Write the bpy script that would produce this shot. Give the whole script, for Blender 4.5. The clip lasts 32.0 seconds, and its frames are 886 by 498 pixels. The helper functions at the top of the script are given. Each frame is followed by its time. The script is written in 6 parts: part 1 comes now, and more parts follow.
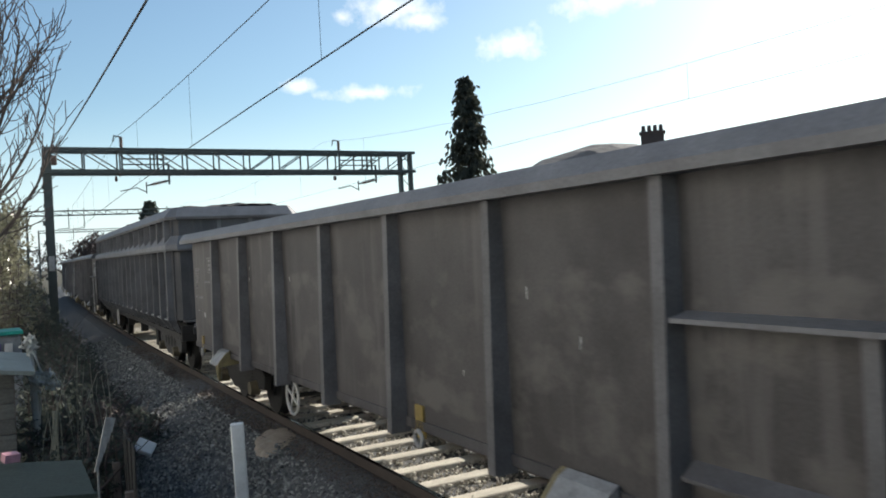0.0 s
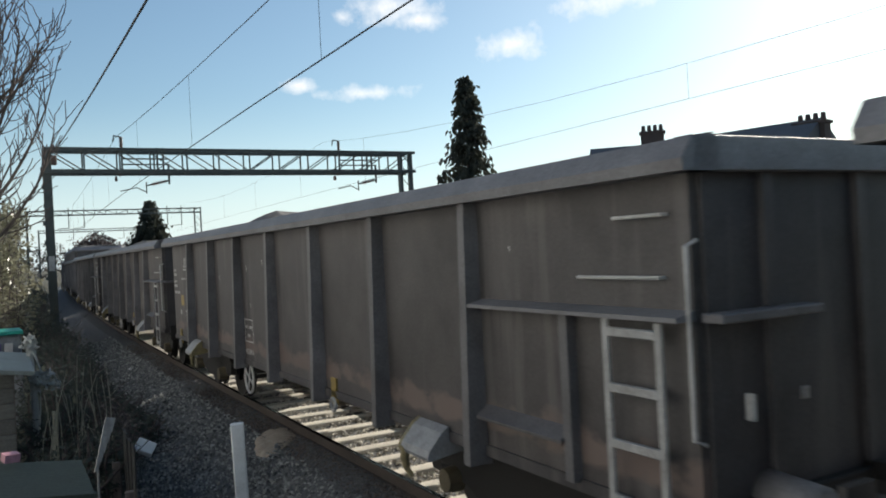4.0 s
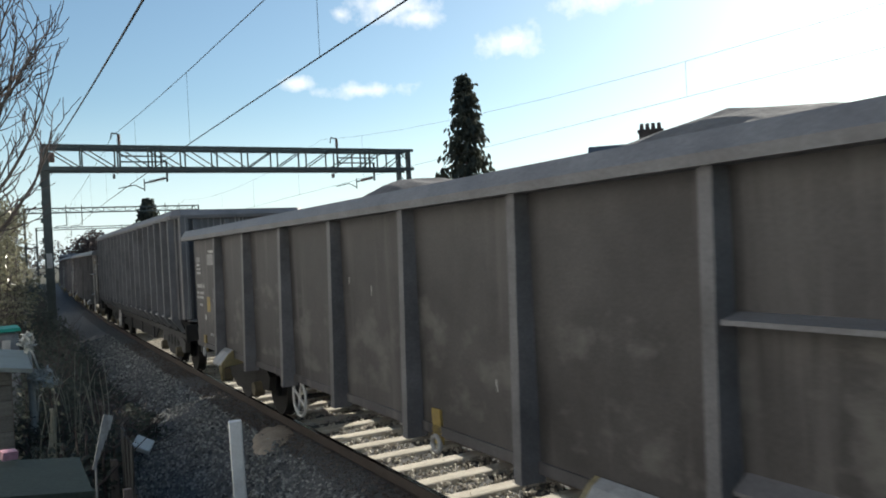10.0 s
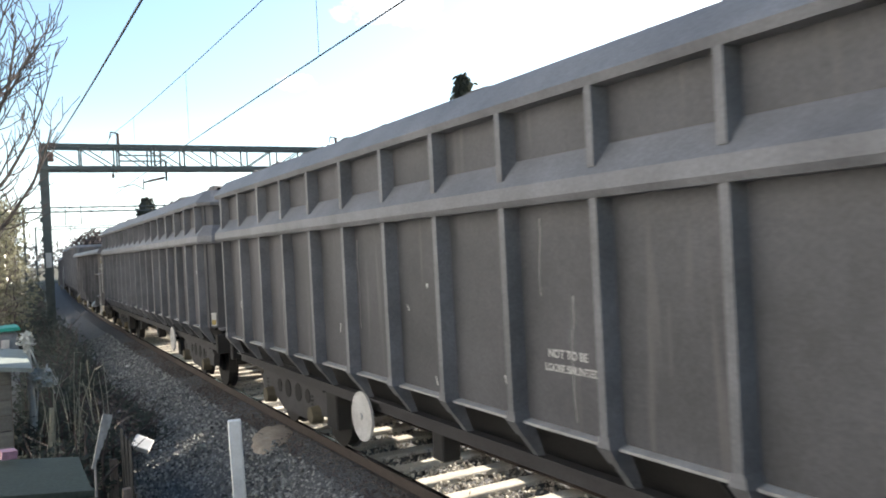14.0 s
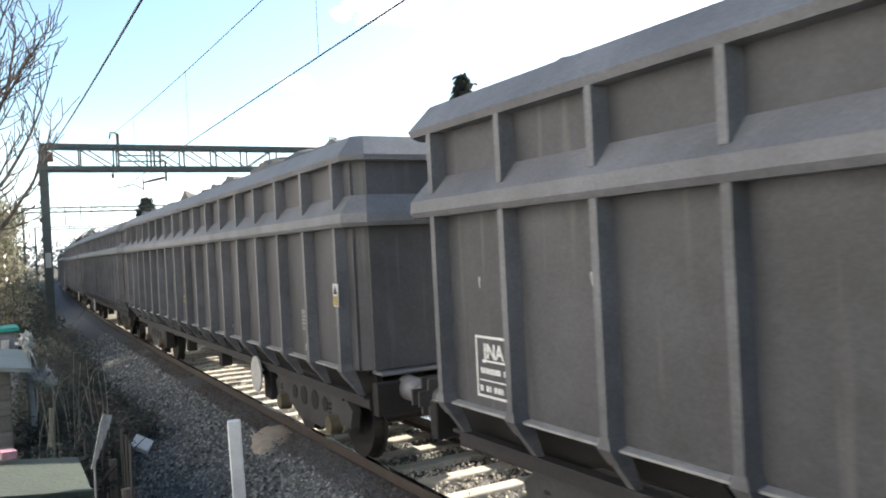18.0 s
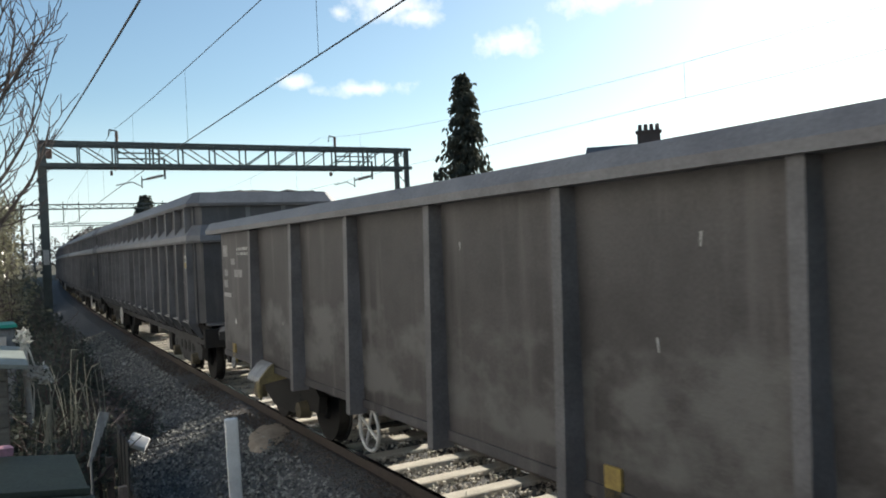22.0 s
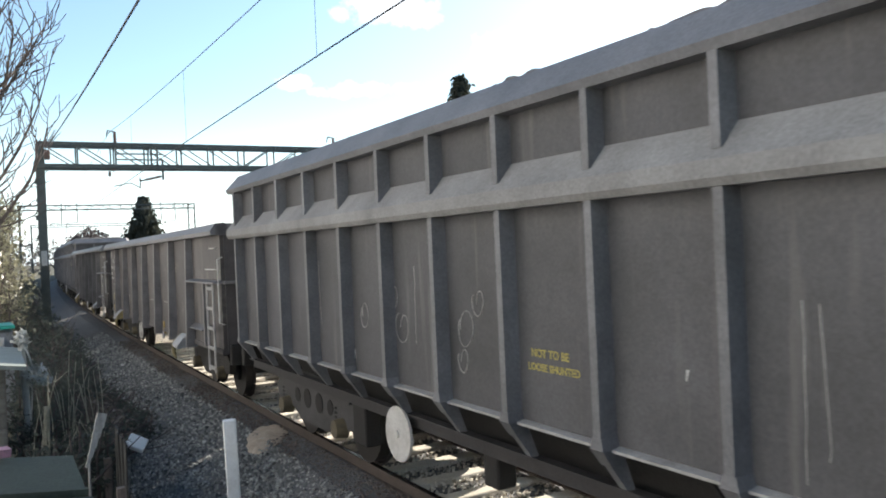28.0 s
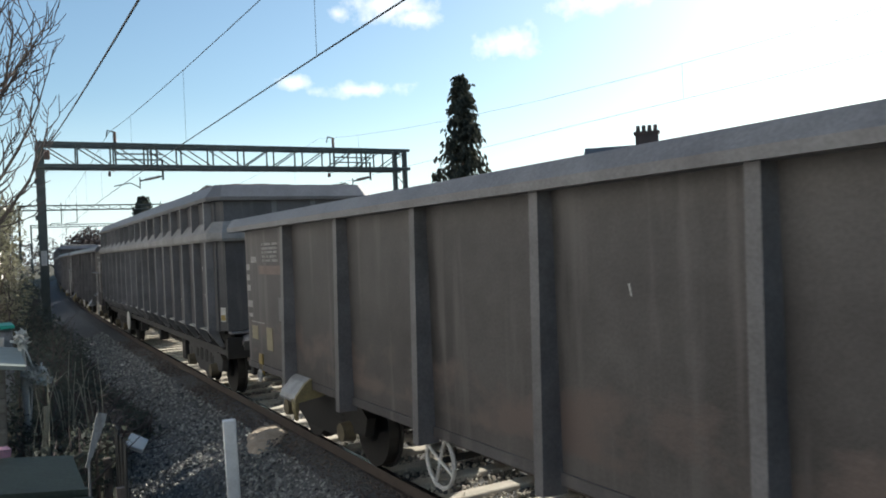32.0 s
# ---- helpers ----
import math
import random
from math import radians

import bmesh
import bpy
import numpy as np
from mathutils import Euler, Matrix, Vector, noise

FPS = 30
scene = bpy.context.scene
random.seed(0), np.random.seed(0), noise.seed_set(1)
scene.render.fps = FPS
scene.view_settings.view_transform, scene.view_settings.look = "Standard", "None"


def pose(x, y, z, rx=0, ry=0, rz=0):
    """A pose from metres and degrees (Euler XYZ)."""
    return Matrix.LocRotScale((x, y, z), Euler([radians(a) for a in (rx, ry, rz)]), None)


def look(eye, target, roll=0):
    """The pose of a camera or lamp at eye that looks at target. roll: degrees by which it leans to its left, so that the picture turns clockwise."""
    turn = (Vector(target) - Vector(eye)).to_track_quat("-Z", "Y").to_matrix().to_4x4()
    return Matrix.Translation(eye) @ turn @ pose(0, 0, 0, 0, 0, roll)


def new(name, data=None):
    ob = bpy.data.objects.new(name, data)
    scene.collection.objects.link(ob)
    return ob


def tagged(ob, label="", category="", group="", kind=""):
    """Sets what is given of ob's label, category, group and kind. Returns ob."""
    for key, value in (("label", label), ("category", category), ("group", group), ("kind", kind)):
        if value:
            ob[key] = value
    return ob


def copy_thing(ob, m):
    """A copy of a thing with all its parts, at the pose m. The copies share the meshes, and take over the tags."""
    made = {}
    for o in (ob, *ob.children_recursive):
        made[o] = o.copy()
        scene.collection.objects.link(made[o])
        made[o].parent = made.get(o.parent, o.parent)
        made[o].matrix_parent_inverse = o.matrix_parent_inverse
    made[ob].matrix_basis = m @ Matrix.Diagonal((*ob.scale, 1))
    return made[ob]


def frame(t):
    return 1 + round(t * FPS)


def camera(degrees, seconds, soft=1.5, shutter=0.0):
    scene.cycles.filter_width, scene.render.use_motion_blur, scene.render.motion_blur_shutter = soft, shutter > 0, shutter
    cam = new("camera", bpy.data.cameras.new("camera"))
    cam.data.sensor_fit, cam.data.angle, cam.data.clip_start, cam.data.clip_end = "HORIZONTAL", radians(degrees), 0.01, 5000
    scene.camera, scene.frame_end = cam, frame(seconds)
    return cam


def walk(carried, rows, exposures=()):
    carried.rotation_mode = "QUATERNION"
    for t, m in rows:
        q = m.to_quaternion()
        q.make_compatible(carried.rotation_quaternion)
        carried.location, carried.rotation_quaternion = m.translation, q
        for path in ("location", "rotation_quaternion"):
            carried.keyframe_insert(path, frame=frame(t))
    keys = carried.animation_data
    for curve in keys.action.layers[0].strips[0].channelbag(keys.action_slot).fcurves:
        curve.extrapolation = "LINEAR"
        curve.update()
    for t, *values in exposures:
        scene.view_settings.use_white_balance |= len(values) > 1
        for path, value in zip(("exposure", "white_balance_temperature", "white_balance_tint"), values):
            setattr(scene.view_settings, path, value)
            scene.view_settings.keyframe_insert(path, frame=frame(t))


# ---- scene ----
EXPO = [(0, 0.6, 6700, 9), (0.8, 0.4, 6750, 9), (6.2, 0.36, 6750, 9), (7.2, 1, 6850, 9), (8.3, 1.2, 6950, 10), (9.2, 0.85, 6850, 9), (10.3, 0.48, 6700, 8),
        (11.2, 0.9, 6800, 9), (12.4, 1.3, 6950, 11), (13.4, 1.55, 7000, 12), (20, 1.56, 7000, 12), (21, 1.15, 7050, 11), (22, 0.6, 6800, 9), (23, 0.41, 6750, 9),
        (26.2, 0.41, 6750, 9), (27.5, 1.1, 6850, 11), (28.5, 1.42, 6950, 12), (30, 1.42, 6950, 12), (31, 0.98, 6850, 10), (32, 0.65, 6700, 9)]
EYE = (0.0, 0.0, 2.394)


def aim(heading, pitch, roll):
    """Camera pose from its heading right of the line, its pitch and its lean."""
    h, p = radians(heading), radians(pitch)
    ahead = Vector((math.sin(h) * math.cos(p), math.cos(h) * math.cos(p), math.sin(p)))
    return look(EYE, Vector(EYE) + ahead, roll)


cam = camera(58.3, 32.0, soft=1.85, shutter=0.12)
walk(cam, [
    (0, aim(29.336, -0.056, -2.967)),
    (3.5, aim(29.336, -0.056, -2.967)),
    (6, aim(29.376, -0.117, -2.967)),
    (9, aim(29.438, -0.198, -2.910)),
    (13, aim(29.505, -0.280, -2.910)),
    (18.6, aim(29.540, -0.260, -2.881)),
    (18.9, aim(29.625, -0.280, -2.480)),
    (23.5, aim(29.655, -0.280, -2.480)),
    (25.5, aim(29.690, -0.198, -2.480)),
    (27.5, aim(29.755, -0.219, -2.480)),
    (32, aim(29.770, -0.219, -2.480)),
], exposures=EXPO)

# ---- light: a low sun beyond the train, a clear sky with a few small clouds ----
SUN_HEADING, SUN_HEIGHT = 70.0, 27.0
scene.view_settings.exposure = 0.0
sky_world = bpy.data.worlds.new("sky")
scene.world = sky_world
sky_world.use_nodes = True


CLOUDS = [((0.4264, 0.8566, 0.2934), 0.06, 0.02), ((0.4548, 0.8465, 0.2768), 0.03, 0.012), ((0.3748, 0.883, 0.2825), 0.016, 0.012),
          ((0.5598, 0.7917, 0.2444), 0.045, 0.02), ((0.4075, 0.8922, 0.1947), 0.055, 0.0105), ((0.3277, 0.922, 0.2065), 0.024, 0.009),
          ((0.6444, 0.7123, 0.2811), 0.07, 0.016)]


def build_sky(nt):
    n, l = nt.nodes, nt.links
    n.clear()
    out = n.new("ShaderNodeOutputWorld")
    bg = n.new("ShaderNodeBackground")
    tex = n.new("ShaderNodeTexSky")
    tex.sky_type, tex.sun_disc = "NISHITA", False
    tex.sun_elevation, tex.sun_rotation = radians(SUN_HEIGHT), radians(SUN_HEADING)
    tex.air_density, tex.dust_density, tex.ozone_density = 1.0, 0.8, 2.4
    coord = n.new("ShaderNodeTexCoord")
    wisps = n.new("ShaderNodeTexNoise")
    wisps.inputs["Scale"].default_value, wisps.inputs["Detail"].default_value, wisps.inputs["Roughness"].default_value = 34.0, 6.0, 0.6
    l.new(coord.outputs["Generated"], wisps.inputs["Vector"])
    total = None
    for way, wide, high in CLOUDS:
        off = n.new("ShaderNodeVectorMath")
        off.operation = "SUBTRACT"
        off.inputs[1].default_value = way
        l.new(coord.outputs["Generated"], off.inputs[0])
        scl = n.new("ShaderNodeVectorMath")
        scl.operation = "MULTIPLY"
        scl.inputs[1].default_value = (1 / wide, 1 / wide, 1 / high)
        l.new(off.outputs[0], scl.inputs[0])
        size = n.new("ShaderNodeVectorMath")
        size.operation = "LENGTH"
        l.new(scl.outputs[0], size.inputs[0])
        fade = n.new("ShaderNodeMath")
        fade.operation = "SUBTRACT"
        fade.inputs[0].default_value = 1.0
        l.new(size.outputs["Value"], fade.inputs[1])
        if total is None:
            total = fade.outputs[0]
        else:
            top = n.new("ShaderNodeMath")
            top.operation = "MAXIMUM"
            l.new(total, top.inputs[0])
            l.new(fade.outputs[0], top.inputs[1])
            total = top.outputs[0]
    rough = n.new("ShaderNodeMath")
    rough.operation = "MULTIPLY_ADD"
    rough.inputs[1].default_value, rough.inputs[2].default_value = 2.6, -1.3
    l.new(wisps.outputs["Fac"], rough.inputs[0])
    edge = n.new("ShaderNodeMath")
    l.new(total, edge.inputs[0])
    l.new(rough.outputs[0], edge.inputs[1])
    ramp = n.new("ShaderNodeMapRange")
    ramp.inputs["From Min"].default_value, ramp.inputs["From Max"].default_value = -0.05, 1.25
    ramp.inputs["To Max"].default_value = 0.9
    l.new(edge.outputs[0], ramp.inputs["Value"])
    mix = n.new("ShaderNodeMixRGB")
    mix.inputs[2].default_value = (9.0, 9.1, 9.3, 1)
    l.new(ramp.outputs[0], mix.inputs[0])
    cool = n.new("ShaderNodeMixRGB")
    cool.blend_type = "MULTIPLY"
    cool.inputs[0].default_value = 1.0
    cool.inputs[2].default_value = (0.93, 1.03, 1.01, 1)
    l.new(tex.outputs[0], cool.inputs[1])
    sep = n.new("ShaderNodeSeparateXYZ")
    l.new(coord.outputs["Generated"], sep.inputs[0])
    low = n.new("ShaderNodeMapRange")
    low.interpolation_type = "SMOOTHSTEP"
    low.inputs["From Min"].default_value, low.inputs["From Max"].default_value = 0.2, -0.05
    low.inputs["To Min"].default_value, low.inputs["To Max"].default_value = 0.0, 0.8
    l.new(sep.outputs["Z"], low.inputs["Value"])
    haze = n.new("ShaderNodeMixRGB")
    haze.inputs[2].default_value = (7.0, 8.4, 9.5, 1)
    l.new(low.outputs[0], haze.inputs[0])
    l.new(cool.outputs[0], haze.inputs[1])
    l.new(haze.outputs[0], mix.inputs[1])
    l.new(mix.outputs[0], bg.inputs[0])
    bg.inputs[1].default_value = 0.1
    l.new(bg.outputs[0], out.inputs[0])


build_sky(sky_world.node_tree)
sun_data = bpy.data.lights.new("sun", "SUN")
sun_data.energy, sun_data.angle, sun_data.color = 5.0, radians(0.53), (1.0, 0.955, 0.885)
sun_ob = new("sun", sun_data)
sun_from = Vector((math.sin(radians(SUN_HEADING)) * math.cos(radians(SUN_HEIGHT)),
                   math.cos(radians(SUN_HEADING)) * math.cos(radians(SUN_HEIGHT)), math.sin(radians(SUN_HEIGHT))))
sun_ob.matrix_world = look(sun_from * 60, (0, 0, 0))

# ---- the line: where the track runs ----
TRACK_X, BEND, SLANT = 4.381, 1333.0, -0.003


def on_line(s, lat=0.0, z=0.0):
    """A point s metres along the line, lat to its right, z over the rail head."""
    a = s / BEND
    x, y = BEND - (BEND - lat) * math.cos(a), (BEND - lat) * math.sin(a)
    return Vector((TRACK_X + x + SLANT * y, y - SLANT * x, z))


def line_pose(s, lat=0.0, z=0.0):
    """A pose on the line, x ahead along it, y to its left."""
    p = on_line(s, lat, z)
    return pose(p.x, p.y, p.z, 0, 0, 90 - math.degrees(s / BEND + SLANT))


# ---- mesh helpers ----
def box(bm, x0, x1, y0, y1, z0, z1, bevel=0.0):
    v = [bm.verts.new((x, y, z)) for x in (x0, x1) for y in (y0, y1) for z in (z0, z1)]
    f = [(0, 1, 3, 2), (4, 6, 7, 5), (0, 4, 5, 1), (2, 3, 7, 6), (0, 2, 6, 4), (1, 5, 7, 3)]
    made = [bm.faces.new([v[i] for i in q]) for q in f]
    if bevel:
        edges = list({e for q in made for e in q.edges})
        bmesh.ops.bevel(bm, geom=edges, offset=bevel, segments=1, affect="EDGES")
    return bm


def obox(bm, m, sx, sy, sz):
    """A box of that size about its own middle, at the pose m."""
    v = [bm.verts.new(m @ Vector((x, y, z))) for x in (-sx / 2, sx / 2) for y in (-sy / 2, sy / 2) for z in (-sz / 2, sz / 2)]
    for q in [(0, 1, 3, 2), (4, 6, 7, 5), (0, 4, 5, 1), (2, 3, 7, 6), (0, 2, 6, 4), (1, 5, 7, 3)]:
        bm.faces.new([v[i] for i in q])
    return bm


def loft(bm, outline, x0, x1, caps=True):
    """An outline of (y, z), drawn along x."""
    a = [bm.verts.new((x0, y, z)) for y, z in outline]
    b = [bm.verts.new((x1, y, z)) for y, z in outline]
    n = len(outline)
    for i in range(n):
        bm.faces.new((a[i], a[(i + 1) % n], b[(i + 1) % n], b[i]))
    if caps:
        bm.faces.new(a[::-1])
        bm.faces.new(b)
    return bm


def tube(bm, p, q, r0, r1=None, seg=8):
    """A round bar from p to q."""
    r1 = r0 if r1 is None else r1
    p, q = Vector(p), Vector(q)
    d = (q - p).normalized()
    u = d.orthogonal().normalized()
    w = d.cross(u)
    rings = []
    for c, r in ((p, r0), (q, r1)):
        rings.append([bm.verts.new(c + (u * math.cos(t) + w * math.sin(t)) * r) for t in (2 * math.pi * i / seg for i in range(seg))])
    for i in range(seg):
        bm.faces.new((rings[0][i], rings[0][(i + 1) % seg], rings[1][(i + 1) % seg], rings[1][i]))
    bm.faces.new(rings[0][::-1])
    bm.faces.new(rings[1])
    return bm


def ring(bm, centre, axis, radius, thick, seg=20, side=6):
    """A round hoop."""
    c, d = Vector(centre), Vector(axis).normalized()
    u = d.orthogonal().normalized()
    w = d.cross(u)
    rows = []
    for i in range(seg):
        t = 2 * math.pi * i / seg
        e = u * math.cos(t) + w * math.sin(t)
        rows.append([bm.verts.new(c + e * (radius + thick * math.cos(g)) + d * thick * math.sin(g)) for g in (2 * math.pi * j / side for j in range(side))])
    for i in range(seg):
        for j in range(side):
            bm.faces.new((rows[i][j], rows[(i + 1) % seg][j], rows[(i + 1) % seg][(j + 1) % side], rows[i][(j + 1) % side]))
    return bm


def hose(bm, pts, r0, r1=None, seg=6):
    """One bent round bar through all the points."""
    r1 = r0 if r1 is None else r1
    pts = [Vector(p) for p in pts]
    rows = []
    for i, p in enumerate(pts):
        d = (pts[min(i + 1, len(pts) - 1)] - pts[max(i - 1, 0)]).normalized()
        u = d.cross(Vector((0.31, 0.77, 0.56))).normalized()
        w = d.cross(u)
        r = r0 + (r1 - r0) * i / (len(pts) - 1)
        rows.append([bm.verts.new(p + (u * math.cos(t) + w * math.sin(t)) * r) for t in (2 * math.pi * k / seg for k in range(seg))])
    for a, b in zip(rows, rows[1:]):
        for k in range(seg):
            bm.faces.new((a[k], a[(k + 1) % seg], b[(k + 1) % seg], b[k]))
    bm.faces.new(rows[0][::-1])
    bm.faces.new(rows[-1])
    return bm


def turned(bm, p, q, discs, core, rim, seg=12):
    """One ribbed body turned about the line from p to q."""
    p, q = Vector(p), Vector(q)
    m = Matrix.Translation(p) @ (q - p).to_track_quat("Z", "Y").to_matrix().to_4x4()
    long = (q - p).length
    prof = [(core, 0.0)]
    for k in range(discs):
        z = long * (k + 0.2) / discs
        prof += [(core, z), (rim, z + long * 0.22 / discs), (rim * 0.95, z + long * 0.36 / discs), (core, z + long * 0.5 / discs)]
    prof.append((core, long))
    rows = [[bm.verts.new(m @ Vector((r * math.cos(a), r * math.sin(a), z))) for a in (math.tau * i / seg for i in range(seg))] for r, z in prof]
    for a, b in zip(rows, rows[1:]):
        for i in range(seg):
            bm.faces.new((a[i], a[(i + 1) % seg], b[(i + 1) % seg], b[i]))
    bm.faces.new(rows[0][::-1])
    bm.faces.new(rows[-1])


def mesh_of(name, bm, material, smooth=False):
    bmesh.ops.recalc_face_normals(bm, faces=bm.faces)
    me = bpy.data.meshes.new(name)
    bm.to_mesh(me)
    bm.free()
    me.materials.append(material)
    if smooth:
        for p in me.polygons:
            p.use_smooth = True
    return me


def part(name, bm, material, parent, label="", smooth=False):
    ob = new(name, mesh_of(name, bm, material, smooth))
    ob.parent = parent
    if label:
        ob["label"] = label
    return ob


def share(name, mesh, parent, m):
    """One more piece on a mesh that is shared."""
    ob = new(name, mesh)
    ob.parent = parent
    ob.matrix_basis = m
    return ob


def thing(name, label, category, group="", kind="", at=None):
    ob = new(name)
    if at is not None:
        ob.matrix_basis = at
    return tagged(ob, label, category, group, kind)


def solid(name, bm, material, label="", category="", group="", kind="", at=None, smooth=False):
    ob = new(name, mesh_of(name, bm, material, smooth))
    if at is not None:
        ob.matrix_basis = at
    return tagged(ob, label, category, group, kind)


# ---- materials ----
def material(name, base, rough=0.7, metal=0.0, second=None, scale=6.0, fine=60.0, amount=0.5, bump=0.15, stretch=(1, 1, 1), per_object=0.0, dust=None, streak=None, bumpd=0.02):
    """A worn surface: two colours in large patches and fine grain, with relief."""
    m = bpy.data.materials.new(name)
    m.use_nodes = True
    n, l = m.node_tree.nodes, m.node_tree.links
    b = n["Principled BSDF"]
    b.inputs["Roughness"].default_value, b.inputs["Metallic"].default_value = rough, metal
    coord = n.new("ShaderNodeTexCoord")
    mp = n.new("ShaderNodeMapping")
    mp.inputs["Scale"].default_value = stretch
    l.new(coord.outputs["Object"], mp.inputs[0])
    big, small = n.new("ShaderNodeTexNoise"), n.new("ShaderNodeTexNoise")
    big.inputs["Scale"].default_value, big.inputs["Detail"].default_value, big.inputs["Roughness"].default_value = scale, 5.0, 0.65
    small.inputs["Scale"].default_value, small.inputs["Detail"].default_value = fine, 3.0
    l.new(mp.outputs[0], big.inputs["Vector"])
    l.new(coord.outputs["Object"], small.inputs["Vector"])
    second = second or tuple(c * 0.6 for c in base)
    ramp = n.new("ShaderNodeValToRGB")
    ramp.color_ramp.elements[0].position, ramp.color_ramp.elements[1].position = 0.5 - amount / 2 * 0.5, 0.5 + amount / 2 * 0.5
    ramp.color_ramp.elements[0].color, ramp.color_ramp.elements[1].color = (*second, 1), (*base, 1)
    l.new(big.outputs["Fac"], ramp.inputs[0])
    col = ramp.outputs[0]
    grain = n.new("ShaderNodeMixRGB")
    grain.blend_type = "OVERLAY"
    grain.inputs[0].default_value = 0.35
    l.new(col, grain.inputs[1])
    l.new(small.outputs["Fac"], grain.inputs[2])
    col = grain.outputs[0]
    if streak:
        sm = n.new("ShaderNodeMapping")
        sm.inputs["Scale"].default_value = streak[1]
        sn = n.new("ShaderNodeTexNoise")
        sn.inputs["Scale"].default_value, sn.inputs["Detail"].default_value = 1.0, 4.0
        sr = n.new("ShaderNodeValToRGB")
        sr.color_ramp.elements[0].position, sr.color_ramp.elements[1].position = streak[2], streak[3]
        mx = n.new("ShaderNodeMixRGB")
        mx.inputs[2].default_value = (*streak[0], 1)
        l.new(coord.outputs["Object"], sm.inputs[0])
        l.new(sm.outputs[0], sn.inputs["Vector"])
        l.new(sn.outputs["Fac"], sr.inputs[0])
        l.new(sr.outputs[0], mx.inputs[0])
        l.new(col, mx.inputs[1])
        col = mx.outputs[0]
    if per_object:
        info = n.new("ShaderNodeObjectInfo")
        hsv = n.new("ShaderNodeHueSaturation")
        mr = n.new("ShaderNodeMapRange")
        mr.inputs["To Min"].default_value, mr.inputs["To Max"].default_value = 1 - per_object, 1 + per_object
        l.new(info.outputs["Random"], mr.inputs["Value"])
        l.new(mr.outputs[0], hsv.inputs["Value"])
        l.new(col, hsv.inputs["Color"])
        col = hsv.outputs[0]
    l.new(col, b.inputs["Base Color"])
    if bump:
        bp = n.new("ShaderNodeBump")
        bp.inputs["Strength"].default_value, bp.inputs["Distance"].default_value = bump, bumpd
        l.new(small.outputs["Fac"], bp.inputs["Height"])
        l.new(bp.outputs[0], b.inputs["Normal"])
    rr = n.new("ShaderNodeMapRange")
    rr.inputs["To Min"].default_value, rr.inputs["To Max"].default_value = max(0.05, rough - 0.12), min(1, rough + 0.12)
    l.new(big.outputs["Fac"], rr.inputs["Value"])
    l.new(rr.outputs[0], b.inputs["Roughness"])
    return m


# low and tall side sheets: shade between the ribs deepened in the colour
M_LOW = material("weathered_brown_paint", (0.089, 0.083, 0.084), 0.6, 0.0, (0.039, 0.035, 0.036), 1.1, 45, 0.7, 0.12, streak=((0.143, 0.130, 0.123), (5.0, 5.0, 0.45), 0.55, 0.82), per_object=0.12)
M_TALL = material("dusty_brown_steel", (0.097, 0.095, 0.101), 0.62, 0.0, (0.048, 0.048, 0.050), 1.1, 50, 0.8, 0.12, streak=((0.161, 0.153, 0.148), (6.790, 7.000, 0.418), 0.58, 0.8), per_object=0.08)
M_PLAIN = material("streaked_grey_steel", (0.133, 0.131, 0.135), 0.6, 0.0, (0.071, 0.069, 0.070), 1.2, 50, 0.8, 0.12, streak=((0.40, 0.385, 0.375), (26.0, 26.0, 0.35), 0.57, 0.68), per_object=0.08)
M_RIM = material("scraped_steel_rim", (0.230, 0.227, 0.232), 0.55, 0.1, (0.142, 0.135, 0.138), 2.5, 50, 0.9, 0.2)
M_UNDER = material("grimy_underframe", (0.022, 0.020, 0.019), 0.75, 0.1, (0.011, 0.010, 0.009), 4, 60, 0.8, 0.3)
M_WHEEL = material("grimy_wheel_steel", (0.030, 0.027, 0.025), 0.65, 0.1, (0.015, 0.013, 0.012), 4, 40, 0.8, 0.1)
M_YELLOW = material("faded_yellow_paint", (0.416, 0.296, 0.080), 0.55, 0.0, (0.240, 0.168, 0.056), 8, 50, 0.8, 0.1)
M_OCHRE = material("faded_ochre_paint", (0.30, 0.24, 0.11), 0.65, 0.0, (0.17, 0.14, 0.08), 8, 50, 0.9, 0.12)
M_WHITE = material("dirty_white_paint", (0.595, 0.586, 0.561), 0.5, 0.0, (0.408, 0.391, 0.365), 6, 50, 0.8, 0.1)
M_POST = material("clean_white_paint", (0.85, 0.85, 0.83), 0.5, 0.0, (0.68, 0.67, 0.64), 5, 50, 0.8, 0.08)
M_GREY = material("pale_grey_paint", (0.341, 0.347, 0.353), 0.5, 0.0, (0.186, 0.186, 0.186), 6, 50, 0.8, 0.1)
M_LOAD = material("scrap_and_earth_load", (0.180, 0.168, 0.159), 0.95, 0.0, (0.096, 0.089, 0.084), 5, 25, 1.0, 0.8)
M_RAILTOP = material("polished_rail_head", (0.45, 0.43, 0.41), 0.22, 1.0, (0.35, 0.32, 0.3), 3, 30, 0.6, 0.02)
M_RAIL = material("rusty_rail", (0.104, 0.080, 0.068), 0.8, 0.1, (0.064, 0.050, 0.042), 4, 50, 0.8, 0.2)
M_SLEEPER = material("pale_concrete", (0.66, 0.61, 0.52), 0.85, 0.0, (0.46, 0.42, 0.35), 4, 60, 0.8, 0.3, per_object=0.12)
M_BALLAST = material("grey_ballast", (0.167, 0.167, 0.165), 0.9, 0.0, (0.068, 0.066, 0.065), 9, 30, 1.0, 0.9, bumpd=0.05, per_object=0.2)
